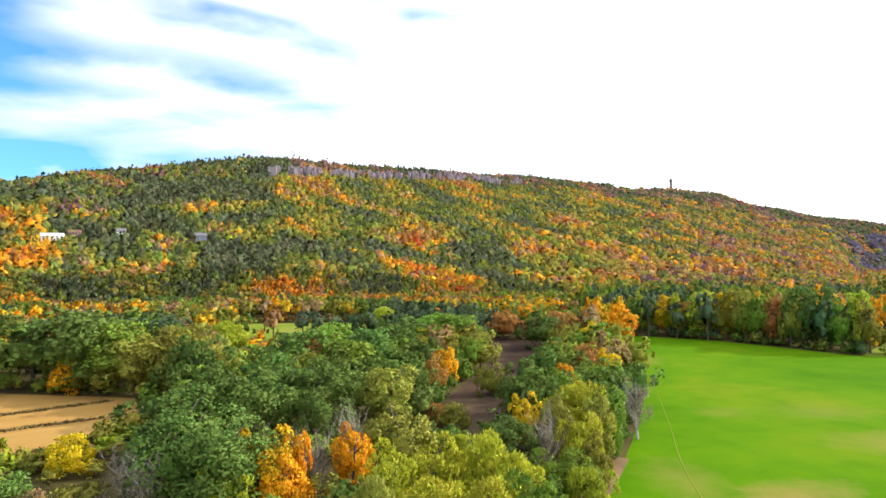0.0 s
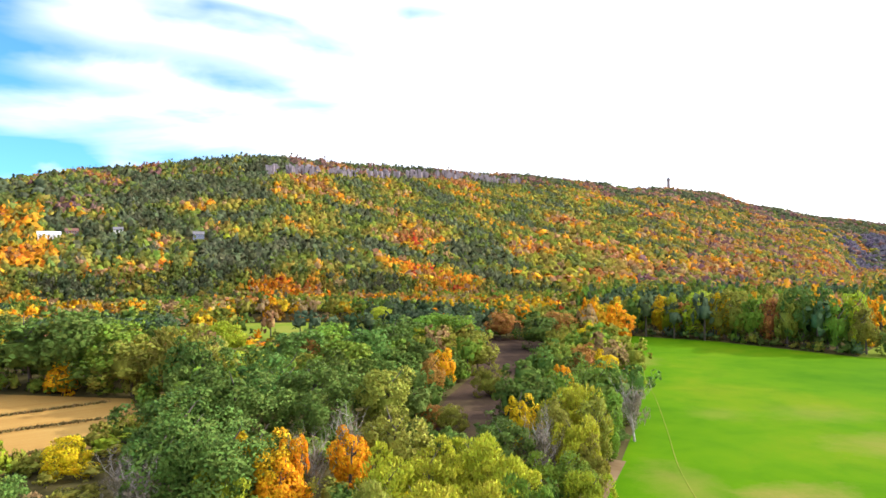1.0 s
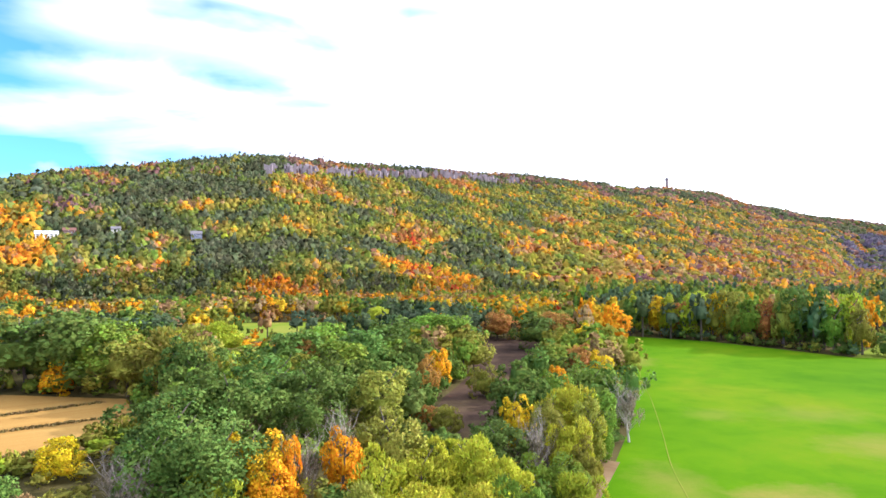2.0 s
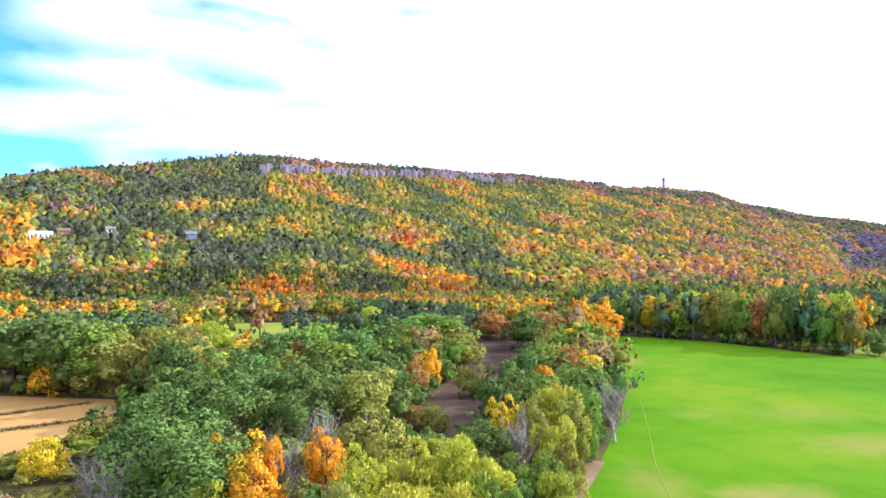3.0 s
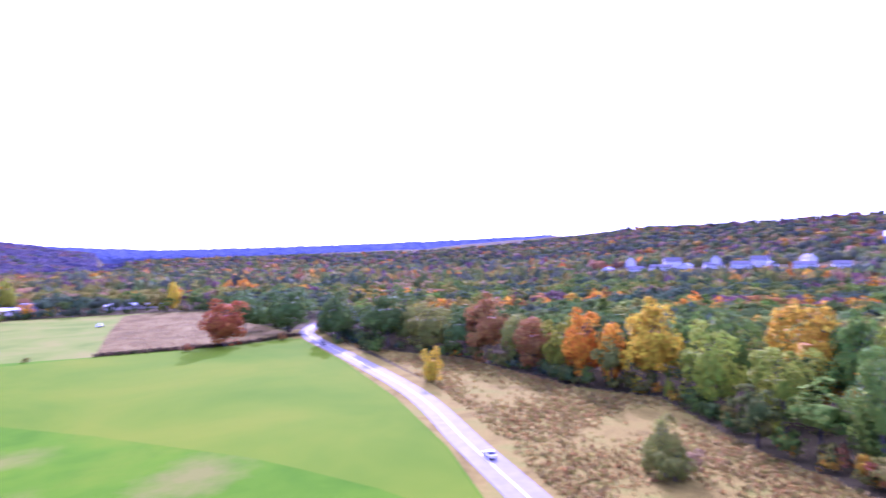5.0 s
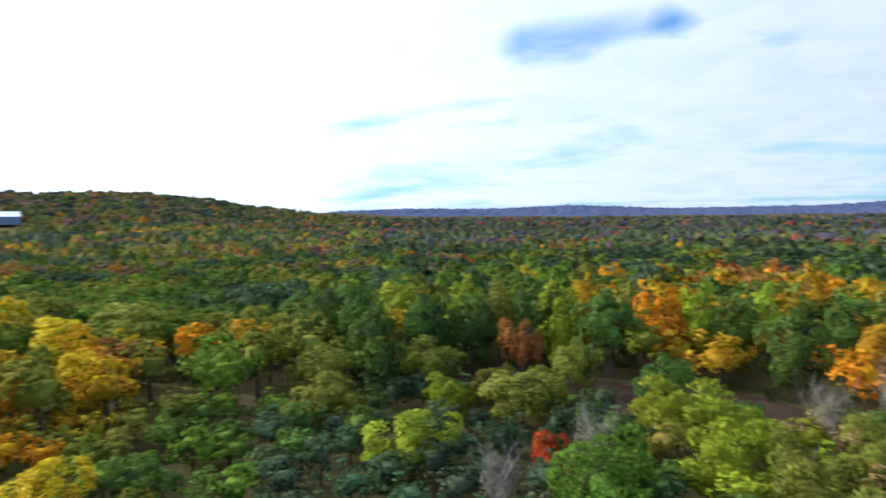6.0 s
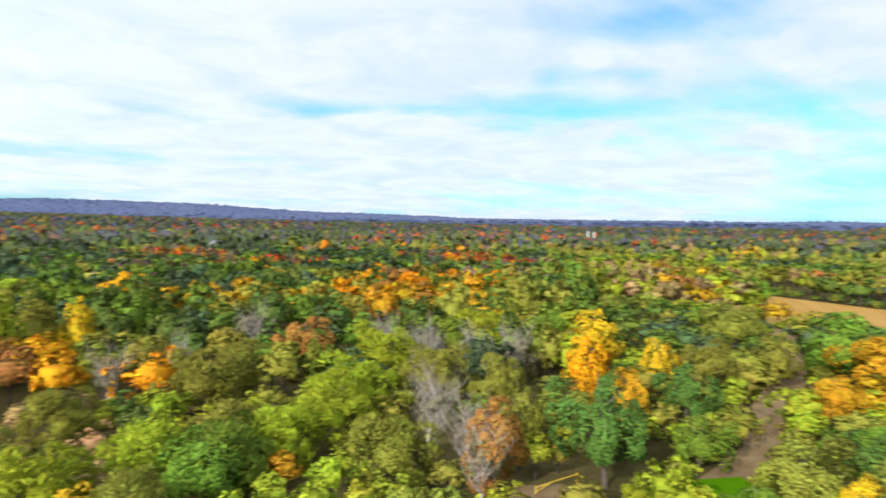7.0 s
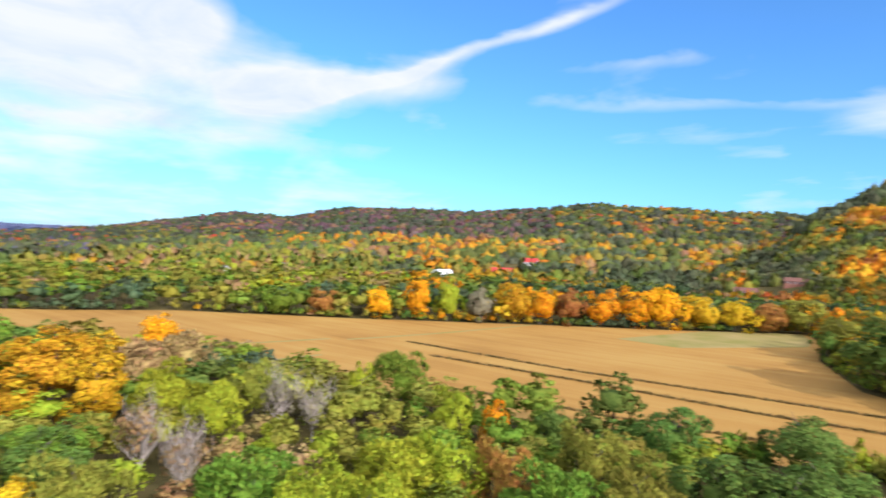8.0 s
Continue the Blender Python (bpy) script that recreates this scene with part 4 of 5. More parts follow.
plant("bare", "grey", -16.4, -150, 14, 6.4)
plant("bare", "grey", -5.5, -136.1, 13, 5.7)
plant("bare", "grey", -59.7, -160.3, 14, 7.7)
plant("bare", "grey", -40.8, -152.1, 14, 6.2)
plant("bare", "grey", 29.8, -103.6, 12, 6.1)
plant("spray", "lime", -18.8, -101.1, 12, 7.3)
plant("spray", "olive", -11.6, -114.6, 13, 7.2)
plant("spray", "olive", -1.4, -100.7, 12, 7.5)
plant("spray", "lime", -34.8, -104.1, 12, 8.2)
plant("spray", "olive", -25, -84.7, 12, 6.7)
plant("spray", "olive", -10.6, -83.2, 12, 6.5)
plant("bare", "grey", 37.3, -82.1, 12, 4.9)
plant("spray", "olive", -27, -128.3, 13, 7.4)
plant("spray", "olive", -56.3, -136.4, 14, 8.9)
plant("spray", "olive", -47.8, -105.5, 12, 8.6)
plant("round", "green", -37.5, -92.1, 12, 8.4)
plant("round", "olive", 87.6, -104.8, 12, 8.6)
plant("round", "deep", 84.2, -165.9, 22, 9)
plant("round", "deep", 133.5, -205.9, 23, 9)
plant("round", "pine", 147.3, -190.2, 18, 13)
plant("round", "deep", 150.9, -170.9, 18, 11)
plant("round", "olive", 48, -150, 15, 6)
plant("round", "rust", 64, -158, 18, 6)
# tall trees added east of the hollow to throw shade into it
for gx_, gy_, gh in ((112, -150, 25), (104, -141, 24), (118, -138, 25), (97, -134, 22), (90, -148, 24)):
    plant("round", "deep", gx_, gy_, gh, 8)
plant("round", "deep", 25.9, -141.7, 15, 6.2)
plant("bare", "grey", -78.5, -85.6, 15, 8.2)
plant("bare", "grey", -75, -73.8, 14, 5.5)
plant("tall", "olive", -85.4, -71.8, 15, 5)
plant("tall", "rust", -75, -68, 16.5, 6)
plant("round", "yellow", -158.8, -106.4, 17, 9)
plant("tall", "orange", -126.3, -86.2, 18, 6.1)
plant("round", "deep", -90.3, -57.3, 18.5, 8.2)
plant("tall", "yellow", -146.6, -79.4, 16, 4.8)
plant("round", "deep", -128.2, -62.2, 14, 6.9)
plant("round", "green", -109.1, -50.3, 10, 5.4)
plant("tall", "green", -196.3, -52.3, 20, 11.1)
plant("round", "deep", -262.7, -49.1, 10, 7.2)
plant("round", "yellow", -176.1, -33.7, 20, 13.5)
plant("round", "yellow", -196.7, -26.4, 15, 9.3)
plant("round", "green", -119, -22.3, 13, 8)
plant("round", "olive", -103.2, -31.4, 12, 7.6)
plant("round", "green", -93.1, -34.3, 7, 5.8)
plant("round", "yellow", -100.9, -22.7, 10, 4.4)
plant("round", "olive", -181.1, -63.5, 14, 6.5)
plant("spray", "tan", -185.3, -14.3, 15, 10.8)
plant("bare", "tan", -124.6, -9.6, 14, 7.7)
plant("spray", "olive", -100, -15, 12, 8.1)
plant("bare", "grey", -115.4, -2.6, 12, 6.6)
plant("spray", "lime", -66.3, -100.7, 13, 9.4)
plant("spray", "lime", -54.2, -100.4, 12, 8.6)
plant("spray", "olive", -63.5, -79, 12, 8.6)
plant("spray", "green", -44, -96.5, 12, 8.6)
plant("spray", "lime", -79.9, -111.8, 14, 9.9)
plant("spray", "olive", -98.9, -108, 15, 10.1)
plant("spray", "lime", -101.1, -130.4, 16, 9.9)
plant("bare", "grey", -126.9, -107, 17, 7.5)
for gx_, gy_, gh in ((-105, -120, 15), (-113, -128, 16), (-120, -118, 15), (-109, -141, 17), (-82, -92, 14), (-70, -66, 13)):
    plant("bare", "grey", gx_, gy_, gh, 6)
plant("spray", "olive", -100.6, -89.3, 15, 6.5)
plant("tall", "rust", -91, -150.2, 18, 9.2)
plant("round", "orange", -182.9, -217.6, 20, 14.4)
plant("round", "orange", -222.2, -205.1, 19, 12.9)
plant("spray", "green", -152.8, -117.8, 16, 10)
plant("bare", "grey", -88.2, -180.6, 17, 9.4)
plant("spray", "olive", -63, -142.7, 14, 10.1)
plant("spray", "lime", -140.5, -131.7, 16, 10.1)
plant("spray", "olive", -222.5, -92.3, 15, 10.4)
plant("spray", "olive", -156.8, -71.2, 14, 7.4)
plant("bare", "tan", -111.8, -1.6, 12, 6.6)
plant("bare", "grey", -145.5, 17.4, 14, 7.7)
plant("bare", "grey", -137.5, 23.1, 13, 5.9)
plant("tall", "lime", -156.1, 37.9, 14, 3.9)
plant("spray", "green", -161.3, 50.1, 15, 9.6)
plant("spray", "lime", -130.2, 52.2, 12, 5.7)
plant("tall", "orange", -125.8, 61.1, 11, 3.8)
plant("round", "deep", -119.3, 71.5, 10, 5.4)
plant("spray", "olive", -97, 66.4, 12, 7.4)
plant("round", "deep", -107.3, 94.1, 12, 8.6)
plant("round", "deep", -90, 110, 14, 9.5)
plant("round", "deep", -79, 100, 10, 7.5)
plant("spray", "rust", -91.8, 47, 12, 6.4)
plant("spray", "lime", -96.2, 29.3, 13, 9.1)
plant("spray", "lime", -84.2, 15, 13, 8.5)
plant("spray", "lime", -81.4, 20.5, 12, 6.4)
plant("spray", "green", -95.3, 7.1, 13, 9.1)
plant("round", "deep", -113.2, -21.9, 13, 8.6)
plant("round", "deep", -80.5, 79.6, 12, 8.3)
plant("spray", "lime", -154.2, -7.4, 14, 8)
plant("spray", "olive", -158.1, 12.2, 14, 7.1)
plant("spray", "lime", -140.9, 3.1, 13, 6.5)
plant("round", "orange", -241.2, -14, 15, 8.7)
plant("spray", "tan", -207.1, -4, 14, 9.5)
plant("spray", "lime", -97.1, 39.3, 12, 7.1)
plant("spray", "green", -80.9, 50.8, 12, 8.3)
plant("spray", "olive", -78.2, 61.8, 12, 7.7)
plant("round", "deep", -72.4, 85.6, 12, 8.6)
plant("tall", "orange", -352, 94.3, 17.4, 10.3)
plant("tall", "orange", -346.6, 114.5, 21.4, 9.5)
plant("tall", "lime", -338.6, 130.5, 22.3, 8.5)
plant("round", "grey", -333.2, 149.2, 19.1, 10.2)
plant("tall", "yellow", -327.7, 168, 22.1, 10.4)
plant("tall", "orange", -322.3, 181.5, 19.5, 9.8)
plant("tall", "rust", -316.9, 198.7, 20.2, 10.7)
plant("tall", "orange", -311.4, 215.9, 20.9, 10.9)
plant("tall", "orange", -305.8, 233.2, 22.6, 13.1)
plant("tall", "orange", -300.4, 248.7, 23.9, 13.4)
plant("tall", "yellow", -292.3, 270.1, 18.9, 12)
plant("tall", "yellow", -286.5, 289.6, 17.3, 12.5)
plant("tall", "rust", -278.7, 306.9, 16.6, 12)
plant("tall", "olive", -273.2, 322.5, 19, 13.7)
plant("tall", "rust", -362.6, 64.1, 15.4, 8.7)
plant("tall", "green", -370.6, 43, 15.1, 10.8)
plant("spray", "olive", -198.1, 261.1, 17.5, 12.6)
plant("spray", "olive", -195.9, 277.3, 20.2, 14.6)

for gx_, gy_, gh, gr in ((379, 488, 23, 10), (396, 484, 26, 10), (412, 478, 28, 10), (426, 470, 29, 9), (388, 500, 25, 10), (408, 494, 28, 10)):
    plant("tall", "lime", gx_, gy_, gh, gr)
plant("tall", "orange", 390, 412, 10, 5)
plant("round", "gold", 401, 401, 8, 4)
plant("tall", "orange", 302, 416, 15, 7)
plant("tall", "gold", 446, 328, 22, 6)
plant("round", "deep", 205, 263, 10, 6)
plant("round", "deep", 329, 147.5, 6, 4)
plant("round", "rust", 336, 151, 6, 4)
plant("round", "olive", 127.2, -14, 6.5, 4.2)
plant("round", "olive", 132.8, -11, 6, 4)
plant("round", "tan", 130.5, -16, 5, 3.6)
plant("tall", "yellow", -163, -22, 16, 8)
plant("round", "yellow", -150, -40, 13, 6)
plant("tall", "lime", 106, 360, 22, 7)
plant("tall", "gold", 143, 331, 23, 6.5)
plant("tall", "olive", 164, 311, 25, 6.5)
plant("tall", "lime", 120, 344, 23, 6)
plant("round", "deep", 91, -157.6, 23, 8)
plant("tall", "lime", 92.3, -177.4, 25, 8)
plant("round", "olive", 79.6, -174.7, 24, 8)
plant("round", "lime", 60.6, -175.9, 24, 7.5)
plant("tall", "yellow", 59.9, -196, 25, 7)
plant("round", "olive", 42.4, -191.4, 24, 8)
plant("tall", "lime", 26.1, -198.3, 24, 7)
plant("round", "deep", 16.6, -189.3, 22, 7.5)
plant("round", "lime", 8.9, -204.8, 24, 8)
plant("tall", "deep", -10.5, -199.7, 21, 7)
plant("round", "lime", -26.8, -203.2, 23, 8)
plant("round", "olive", -37.3, -211.7, 21, 8)
plant("tall", "yellow", -47.2, -204.6, 19, 6)
plant("tall", "lime", 106.2, -163.5, 24, 8)
plant("round", "olive", 113.1, -150.1, 22, 8)
plant("spray", "olive", 63.4, -135.9, 9, 6)
plant("spray", "lime", 67.9, -122.4, 9, 6)
plant("spray", "olive", 47.9, -131.6, 8, 6)
plant("round", "olive", 246, 30, 19, 9)
plant("tall", "lime", 228, 12, 20, 7)
plant("round", "deep", 222, -8, 21, 8)
plant("round", "green", 212, -28, 22, 8)
plant("tall", "green", 200, -38, 24, 8)
plant("round", "deep", 196, -64, 24, 9)
plant("round", "deep", 264, 55, 20, 10)
plant("round", "olive", 286, 84, 18, 9)
plant("round", "deep", 240, 2, 22, 9)
plant("tall", "olive", 232, -20, 22, 8)
plant("round", "deep", 220, -45, 22, 9)
plant("tall", "green", 158, -62, 22, 7)
plant("round", "deep", 150, -58, 18, 7)
plant("round", "lime", -88, -50, 4.5, 3)
plant("tall", "yellow", -112, -66, 15, 5)
plant("round", "deep", -118, -72, 14, 6.5)


def clear_of(x, y, gap):
    """Which places keep away from the single trees."""
    ok_ = np.ones(len(x), bool)
    for px, py, pr in PLANTED:
        ok_ &= np.hypot(x - px, y - py) > pr * 0.75 + gap
    return ok_


# ---- woods ----
bearing_crest = lambda q: np.interp(np.where(q < 180, q + 360, q), MAIN[:, 0], MAIN[:, 1])
x, y = scatter(520, 1780, 312, 368, 9.2)
x2, y2 = scatter(560, 1900, 8, 34, 13.0)
x3, y3 = scatter(1900, 3100, 8, 48, 19.0)
x4, y4 = scatter(540, 1900, 34, 44, 17.0)
x, y = np.concatenate([x, x2, x3, x4]), np.concatenate([y, y2, y3, y4])
bb = np.degrees(np.arctan2(x, y)) % 360
dd = np.hypot(x, y)
crest = bearing_crest(bb)


def has_cliff(q):
    """Bearings at which bare rock shows under the crest."""
    return ((q > 344.5) | (q < 7)) & (np.sin(q * 1.9 + 0.4) + 0.6 * np.sin(q * 5.3) > -0.75)


HILL_HOMES = [(328.3, 832), (329.8, 838), (333.0, 836), (339.0, 800)]
ok = (dd < crest + 25) & ~(has_cliff(bb) & (dd > crest - 152) & (dd < crest - 104))
for hb, hd in HILL_HOMES:
    ok &= ~((np.abs(bb - hb) < 1.0) & (dd > hd - 26) & (dd < hd + 12))
x, y, bb = x[ok], y[ok], bb[ok]
wide_r = rng.uniform(5.0, 8.6, len(x)) * np.where((bb > 8) & (bb < 180), np.where(np.hypot(x, y) > 1900, 1.8, 1.3), 1)
tall_ = rng.uniform(10.0, 16.0, len(x))
foot_ = np.hypot(x, y) < 680
for name_, pick_, pool in (("hill_forest", ~foot_, FAR), ("foot_forest", foot_, FRINGE)):
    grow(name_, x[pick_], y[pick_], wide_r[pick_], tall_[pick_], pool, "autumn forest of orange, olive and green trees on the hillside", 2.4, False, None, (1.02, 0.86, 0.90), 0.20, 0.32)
sets = [scatter(380, 900, 44, 312, 15.5)]
x, y = sets[0]
hem = np.hypot(x, y) < 690
grow("field_edge_forest", x[hem], y[hem], rng.uniform(6.0, 9.5, int(hem.sum())), rng.uniform(11, 16, int(hem.sum())), FRINGE, "olive and gold woods behind the fields", 0, True, None, 1.0)
x, y = x[~hem], y[~hem]
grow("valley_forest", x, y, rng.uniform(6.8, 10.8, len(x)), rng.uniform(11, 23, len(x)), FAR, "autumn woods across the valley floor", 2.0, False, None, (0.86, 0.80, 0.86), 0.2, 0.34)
sets = [scatter(900, 1700, 44, 328, 23), scatter(1700, 3000, 44, 84, 44), scatter(1700, 3000, 84, 140, 32), scatter(1700, 3000, 140, 255, 46), scatter(1700, 2950, 255, 326, 29)]
x = np.concatenate([q[0] for q in sets])
y = np.concatenate([q[1] for q in sets])
far = np.hypot(x, y)
wide_r = rng.uniform(8.5, 13.5, len(x)) * np.where(far > 1700, 1.3, 1.0)
tall_ = rng.uniform(12, 23, len(x))
# distance haze painted into the tints: farther woods are darker and bluer
for pick_, haze_tone in ((far < 1500, (0.80, 0.73, 0.84)), (far >= 1500, (0.60, 0.54, 0.72))):
    grow("distant_forest", x[pick_], y[pick_], wide_r[pick_], tall_[pick_], DISTANT, "broad far woods in muted autumn colours", 4.0, False, None, haze_tone, 0.25, 0.26)
for k, t in enumerate(HILLS):
    t = np.array(t)
    x, y = scatter(3440, 4010, t[0, 0], t[-1, 0], 34.0 if k == 0 else 44.0)
    b, d = np.degrees(np.arctan2(x, y)) % 360, np.hypot(x, y)
    rise_ = (d * np.tan(np.radians(np.interp(b, t[:, 0], t[:, 1])))) * np.interp(d, (3350, 3600, 3850, 4000), (-0.6, 0.25, 0.75, 1.0))
    ok = rise_ > -30
    # these trees share the hills' haze-blue, faintly glowing paint
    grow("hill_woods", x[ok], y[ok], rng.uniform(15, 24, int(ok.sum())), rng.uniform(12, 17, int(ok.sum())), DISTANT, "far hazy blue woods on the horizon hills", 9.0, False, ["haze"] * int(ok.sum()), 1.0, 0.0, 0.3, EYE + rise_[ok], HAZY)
x, y = scatter(150, 540, 312, 50, 10.0)
x2, y2 = scatter(150, 390, 50, 312, 12.0)
x, y = np.concatenate([x, x2]), np.concatenate([y, y2])
ok = clear_of(x, y, 2.0)
x, y = x[ok], y[ok]
tall_ = rng.uniform(12, 17, len(x))
bb, dd = np.degrees(np.arctan2(x, y)) % 360, np.hypot(x, y)
tall_ = np.where((bb > 339) & (bb < 355) & (dd < 345), np.clip(EYE - 2 - dd * 0.124, 5, tall_), tall_)
tall_ = np.where((bb > 316) & (bb < 336) & (dd < 200), 4.5, tall_)
tall_ = np.where((bb > 236) & (bb < 292) & (dd < 330), tall_ * 0.66, tall_)
tall_ = np.where((bb > 12) & (bb < 42) & (dd > 280), tall_ * 1.5, tall_)
tall_ = np.where((bb > 148) & (bb < 180) & (dd < 170), tall_ * 0.4, tall_)
tall_ = np.where((bb > 145) & (bb < 236) & (dd > 205) & (dd < 400), tall_ * 1.3, tall_)
tall_ = np.where((bb > 100) & (bb < 170) & (dd < 300), tall_ * 1.15, tall_)
near_ = dd < 225
wide_r = rng.uniform(5.0, 7.4, len(x)) * np.where((bb > 50) & (bb < 312), 1.28, 1.0)
grow("middle_forest", x[near_], y[near_], wide_r[near_], tall_[near_], LOW, "mixed green and gold woods round the fields", 0, True, None, 1.05)
back_ = dd > 330
for name_, pick_, pool, words in (("outer_forest", ~near_ & ~back_, MID, "green, gold and rusty woods beyond the fields"), ("back_forest", back_, FRINGE, "green and rusty woods further off")):
    grow(name_, x[pick_], y[pick_], wide_r[pick_], tall_[pick_], pool, words, 0, True, None, 1.02)
x, y = scatter(8, 150, 0, 360, 7.7)
ok = clear_of(x, y, 1.2)
x, y = x[ok], y[ok]
bb = np.degrees(np.arctan2(x, y)) % 360
low_ = (bb > 316) & (bb < 338) & (np.hypot(x, y) > 100)
wide_r, tall_ = rng.uniform(3.8, 5.4, len(x)) * np.where(low_, 0.6, 1), rng.uniform(6, 9.5, len(x)) * np.where(low_, 0.45, 1)
under = np.hypot(x, y) < 66
for pick_, pool in ((under, FRINGE), (~under, LOW)):
    grow("near_forest", x[pick_], y[pick_], wide_r[pick_], tall_[pick_], pool, "low mixed undergrowth and young trees close by", 0, True, None, 1.1)

# shrubs that close the wood's edge down to the ground
sx, sy = [], []
for poly in (FIELD, SCRUB, CROP, PASTURE, GLADE, TRACK, PADDOCK):
    for (x0, y0), (x1, y1) in zip(poly, poly[1:] + poly[:1]):
        n_ = int(math.hypot(x1 - x0, y1 - y0) / 2.6)
        u = rng.uniform(0, 1, n_)
        nx, ny = (y1 - y0), -(x1 - x0)
        k = np.hypot(nx, ny) + 1e-9
        off = rng.uniform(1.0, 5.5, n_)
        for sgn in (-1, 1):
            sx.append(x0 + (x1 - x0) * u + sgn * off * nx / k)
            sy.append(y0 + (y1 - y0) * u + sgn * off * ny / k)
sx, sy = np.concatenate(sx), np.concatenate(sy)
ok = ~is_open(sx, sy, 2.0)
sx, sy = sx[ok], sy[ok]
far = np.hypot(sx, sy) > 230
for pick_, pool in ((far, FRINGE), (~far, MID)):
    n_ = int(pick_.sum())
    grow("edge_shrubs", sx[pick_], sy[pick_], rng.uniform(1.9, 3.6, n_), rng.uniform(3.0, 7.5, n_), pool, "dense low shrubs along the edges of the woods", 0.3, False, None, 1.0)

# ---- standing corn and rough grass ----


def tufts(name, xs, ys, size, cols, blades, label, category):
    """Clumps of upright blades, in one mesh."""
    verts, tints = [], []
    zs = height(xs, ys)
    for x_, y_, z_ in zip(xs, ys, zs):
        col = np.array(cols[rng.integers(len(cols))]) * rng.uniform(0.8, 1.2)
        k = size * rng.uniform(0.6, 1.4)
        for _ in range(blades):
            a = rng.uniform(0, 6.283)
            o = np.array((x_, y_, z_)) + (*rng.normal(0, 0.35 * k, 2), 0)
            w_ = np.array((math.cos(a), math.sin(a), 0)) * k * 0.3
            lean = np.array((*rng.normal(0, 0.25 * k, 2), k))
            verts.append([o - w_, o + w_, o + w_ * 0.5 + lean, o - w_ * 0.6 + lean * 0.9])
            tints.append([col] * 4)
    return quads(name, np.array(verts).reshape(-1, 3), WOODS, np.array(tints).reshape(-1, 3), label, category, "stuff", np.tile((0.0, 0.0, 1.0), (4 * len(verts), 1)))


def along(line, step, wide):
    """Places scattered along a line within a width."""
    out = []
    for (x0, y0), (x1, y1) in zip(line, line[1:]):
        n_ = int(math.hypot(x1 - x0, y1 - y0) / step)
        u = rng.uniform(0, 1, n_)
        out.append(np.stack([x0 + (x1 - x0) * u, y0 + (y1 - y0) * u], -1) + rng.normal(0, wide, (n_, 2)))
    out = np.concatenate(out)
    return out[:, 0], out[:, 1]


CORN = ((0.270, 0.185, 0.070), (0.330, 0.240, 0.100), (0.220, 0.170, 0.058))
for line in ([(-268, 85), (-200, 124), (-155, 158), (-123, 181), (-106, 195)], [(-234, 84), (-178, 121), (-134, 147), (-112, 164), (-88, 180)], [(-174, 77), (-140, 103), (-115, 126), (-98, 142), (-84, 158)]):
    x, y = along(line, 0.11, 0.5)
    tufts("corn_row", x, y, 0.6, CORN, 2, "narrow standing row of dry brown corn stalks", "corn")
x = rng.uniform(84, 325, 60000)
y = rng.uniform(-50, 140, 60000)
ok = inside(SCRUB, x, y) & (np.sin(x / 9 + 2 * np.sin(y / 13)) + np.sin(y / 7) + rng.normal(0, 0.8, 60000) > 0.0)
tufts("rough_grass", x[ok], y[ok], 0.66, ((0.480, 0.355, 0.085), (0.420, 0.300, 0.065), (0.540, 0.420, 0.110), (0.430, 0.260, 0.060), (0.390, 0.350, 0.060)), 4, "tall dry tan weeds and grass tussocks", "grass")
x = rng.uniform(235, 445, 3500)
y = rng.uniform(155, 320, 3500)
ok = inside(FALLOW, x, y)
tufts("weed_patch", x[ok], y[ok], 0.5, ((0.300, 0.190, 0.080), (0.250, 0.150, 0.070), (0.330, 0.230, 0.090)), 3, "brown dry weeds in the pasture", "grass")
x, y = along([(239, 215), (262, 190), (280, 171), (318, 156)], 0.22, 1.0)
tufts("hedge_bank", x, y, 1.3, ((0.120, 0.090, 0.045), (0.170, 0.110, 0.050), (0.100, 0.110, 0.035)), 4, "low dark weedy bank along the field", "hedge")

# ---- cliff ----
bm = bmesh.new()
r = random.Random(8)
for q in np.arange(344.5, 367, 0.13):
    if not has_cliff(np.array(q % 360)):
        continue
    d_ = float(bearing_crest(np.array(q))) - 108 + r.uniform(-6, 6)
    cx, cy = d_ * math.sin(radians(q)), d_ * math.cos(radians(q))
    g = float(height(cx, cy))
    tall_ = r.uniform(8, 18)
    vs = box(bm, -r.uniform(1.5, 3.0), r.uniform(1.5, 3.0), -3, 6, -9, tall_)
    for v in vs:
        v.co.x += r.uniform(-0.6, 0.6)
        v.co.y += r.uniform(-1.0, 1.0) + (1.5 if v.co.z > 0 else 0)
        v.co.z += r.uniform(-2.0, 1.0)
    bmesh.ops.transform(bm, matrix=pose(cx, cy, g, 0, 0, -q + r.uniform(-12, 12)), verts=vs)
tagged(link("cliff", bm, ROCK), "broken purplish-grey rock cliff under the ridge crest", "cliff", "", "structure")

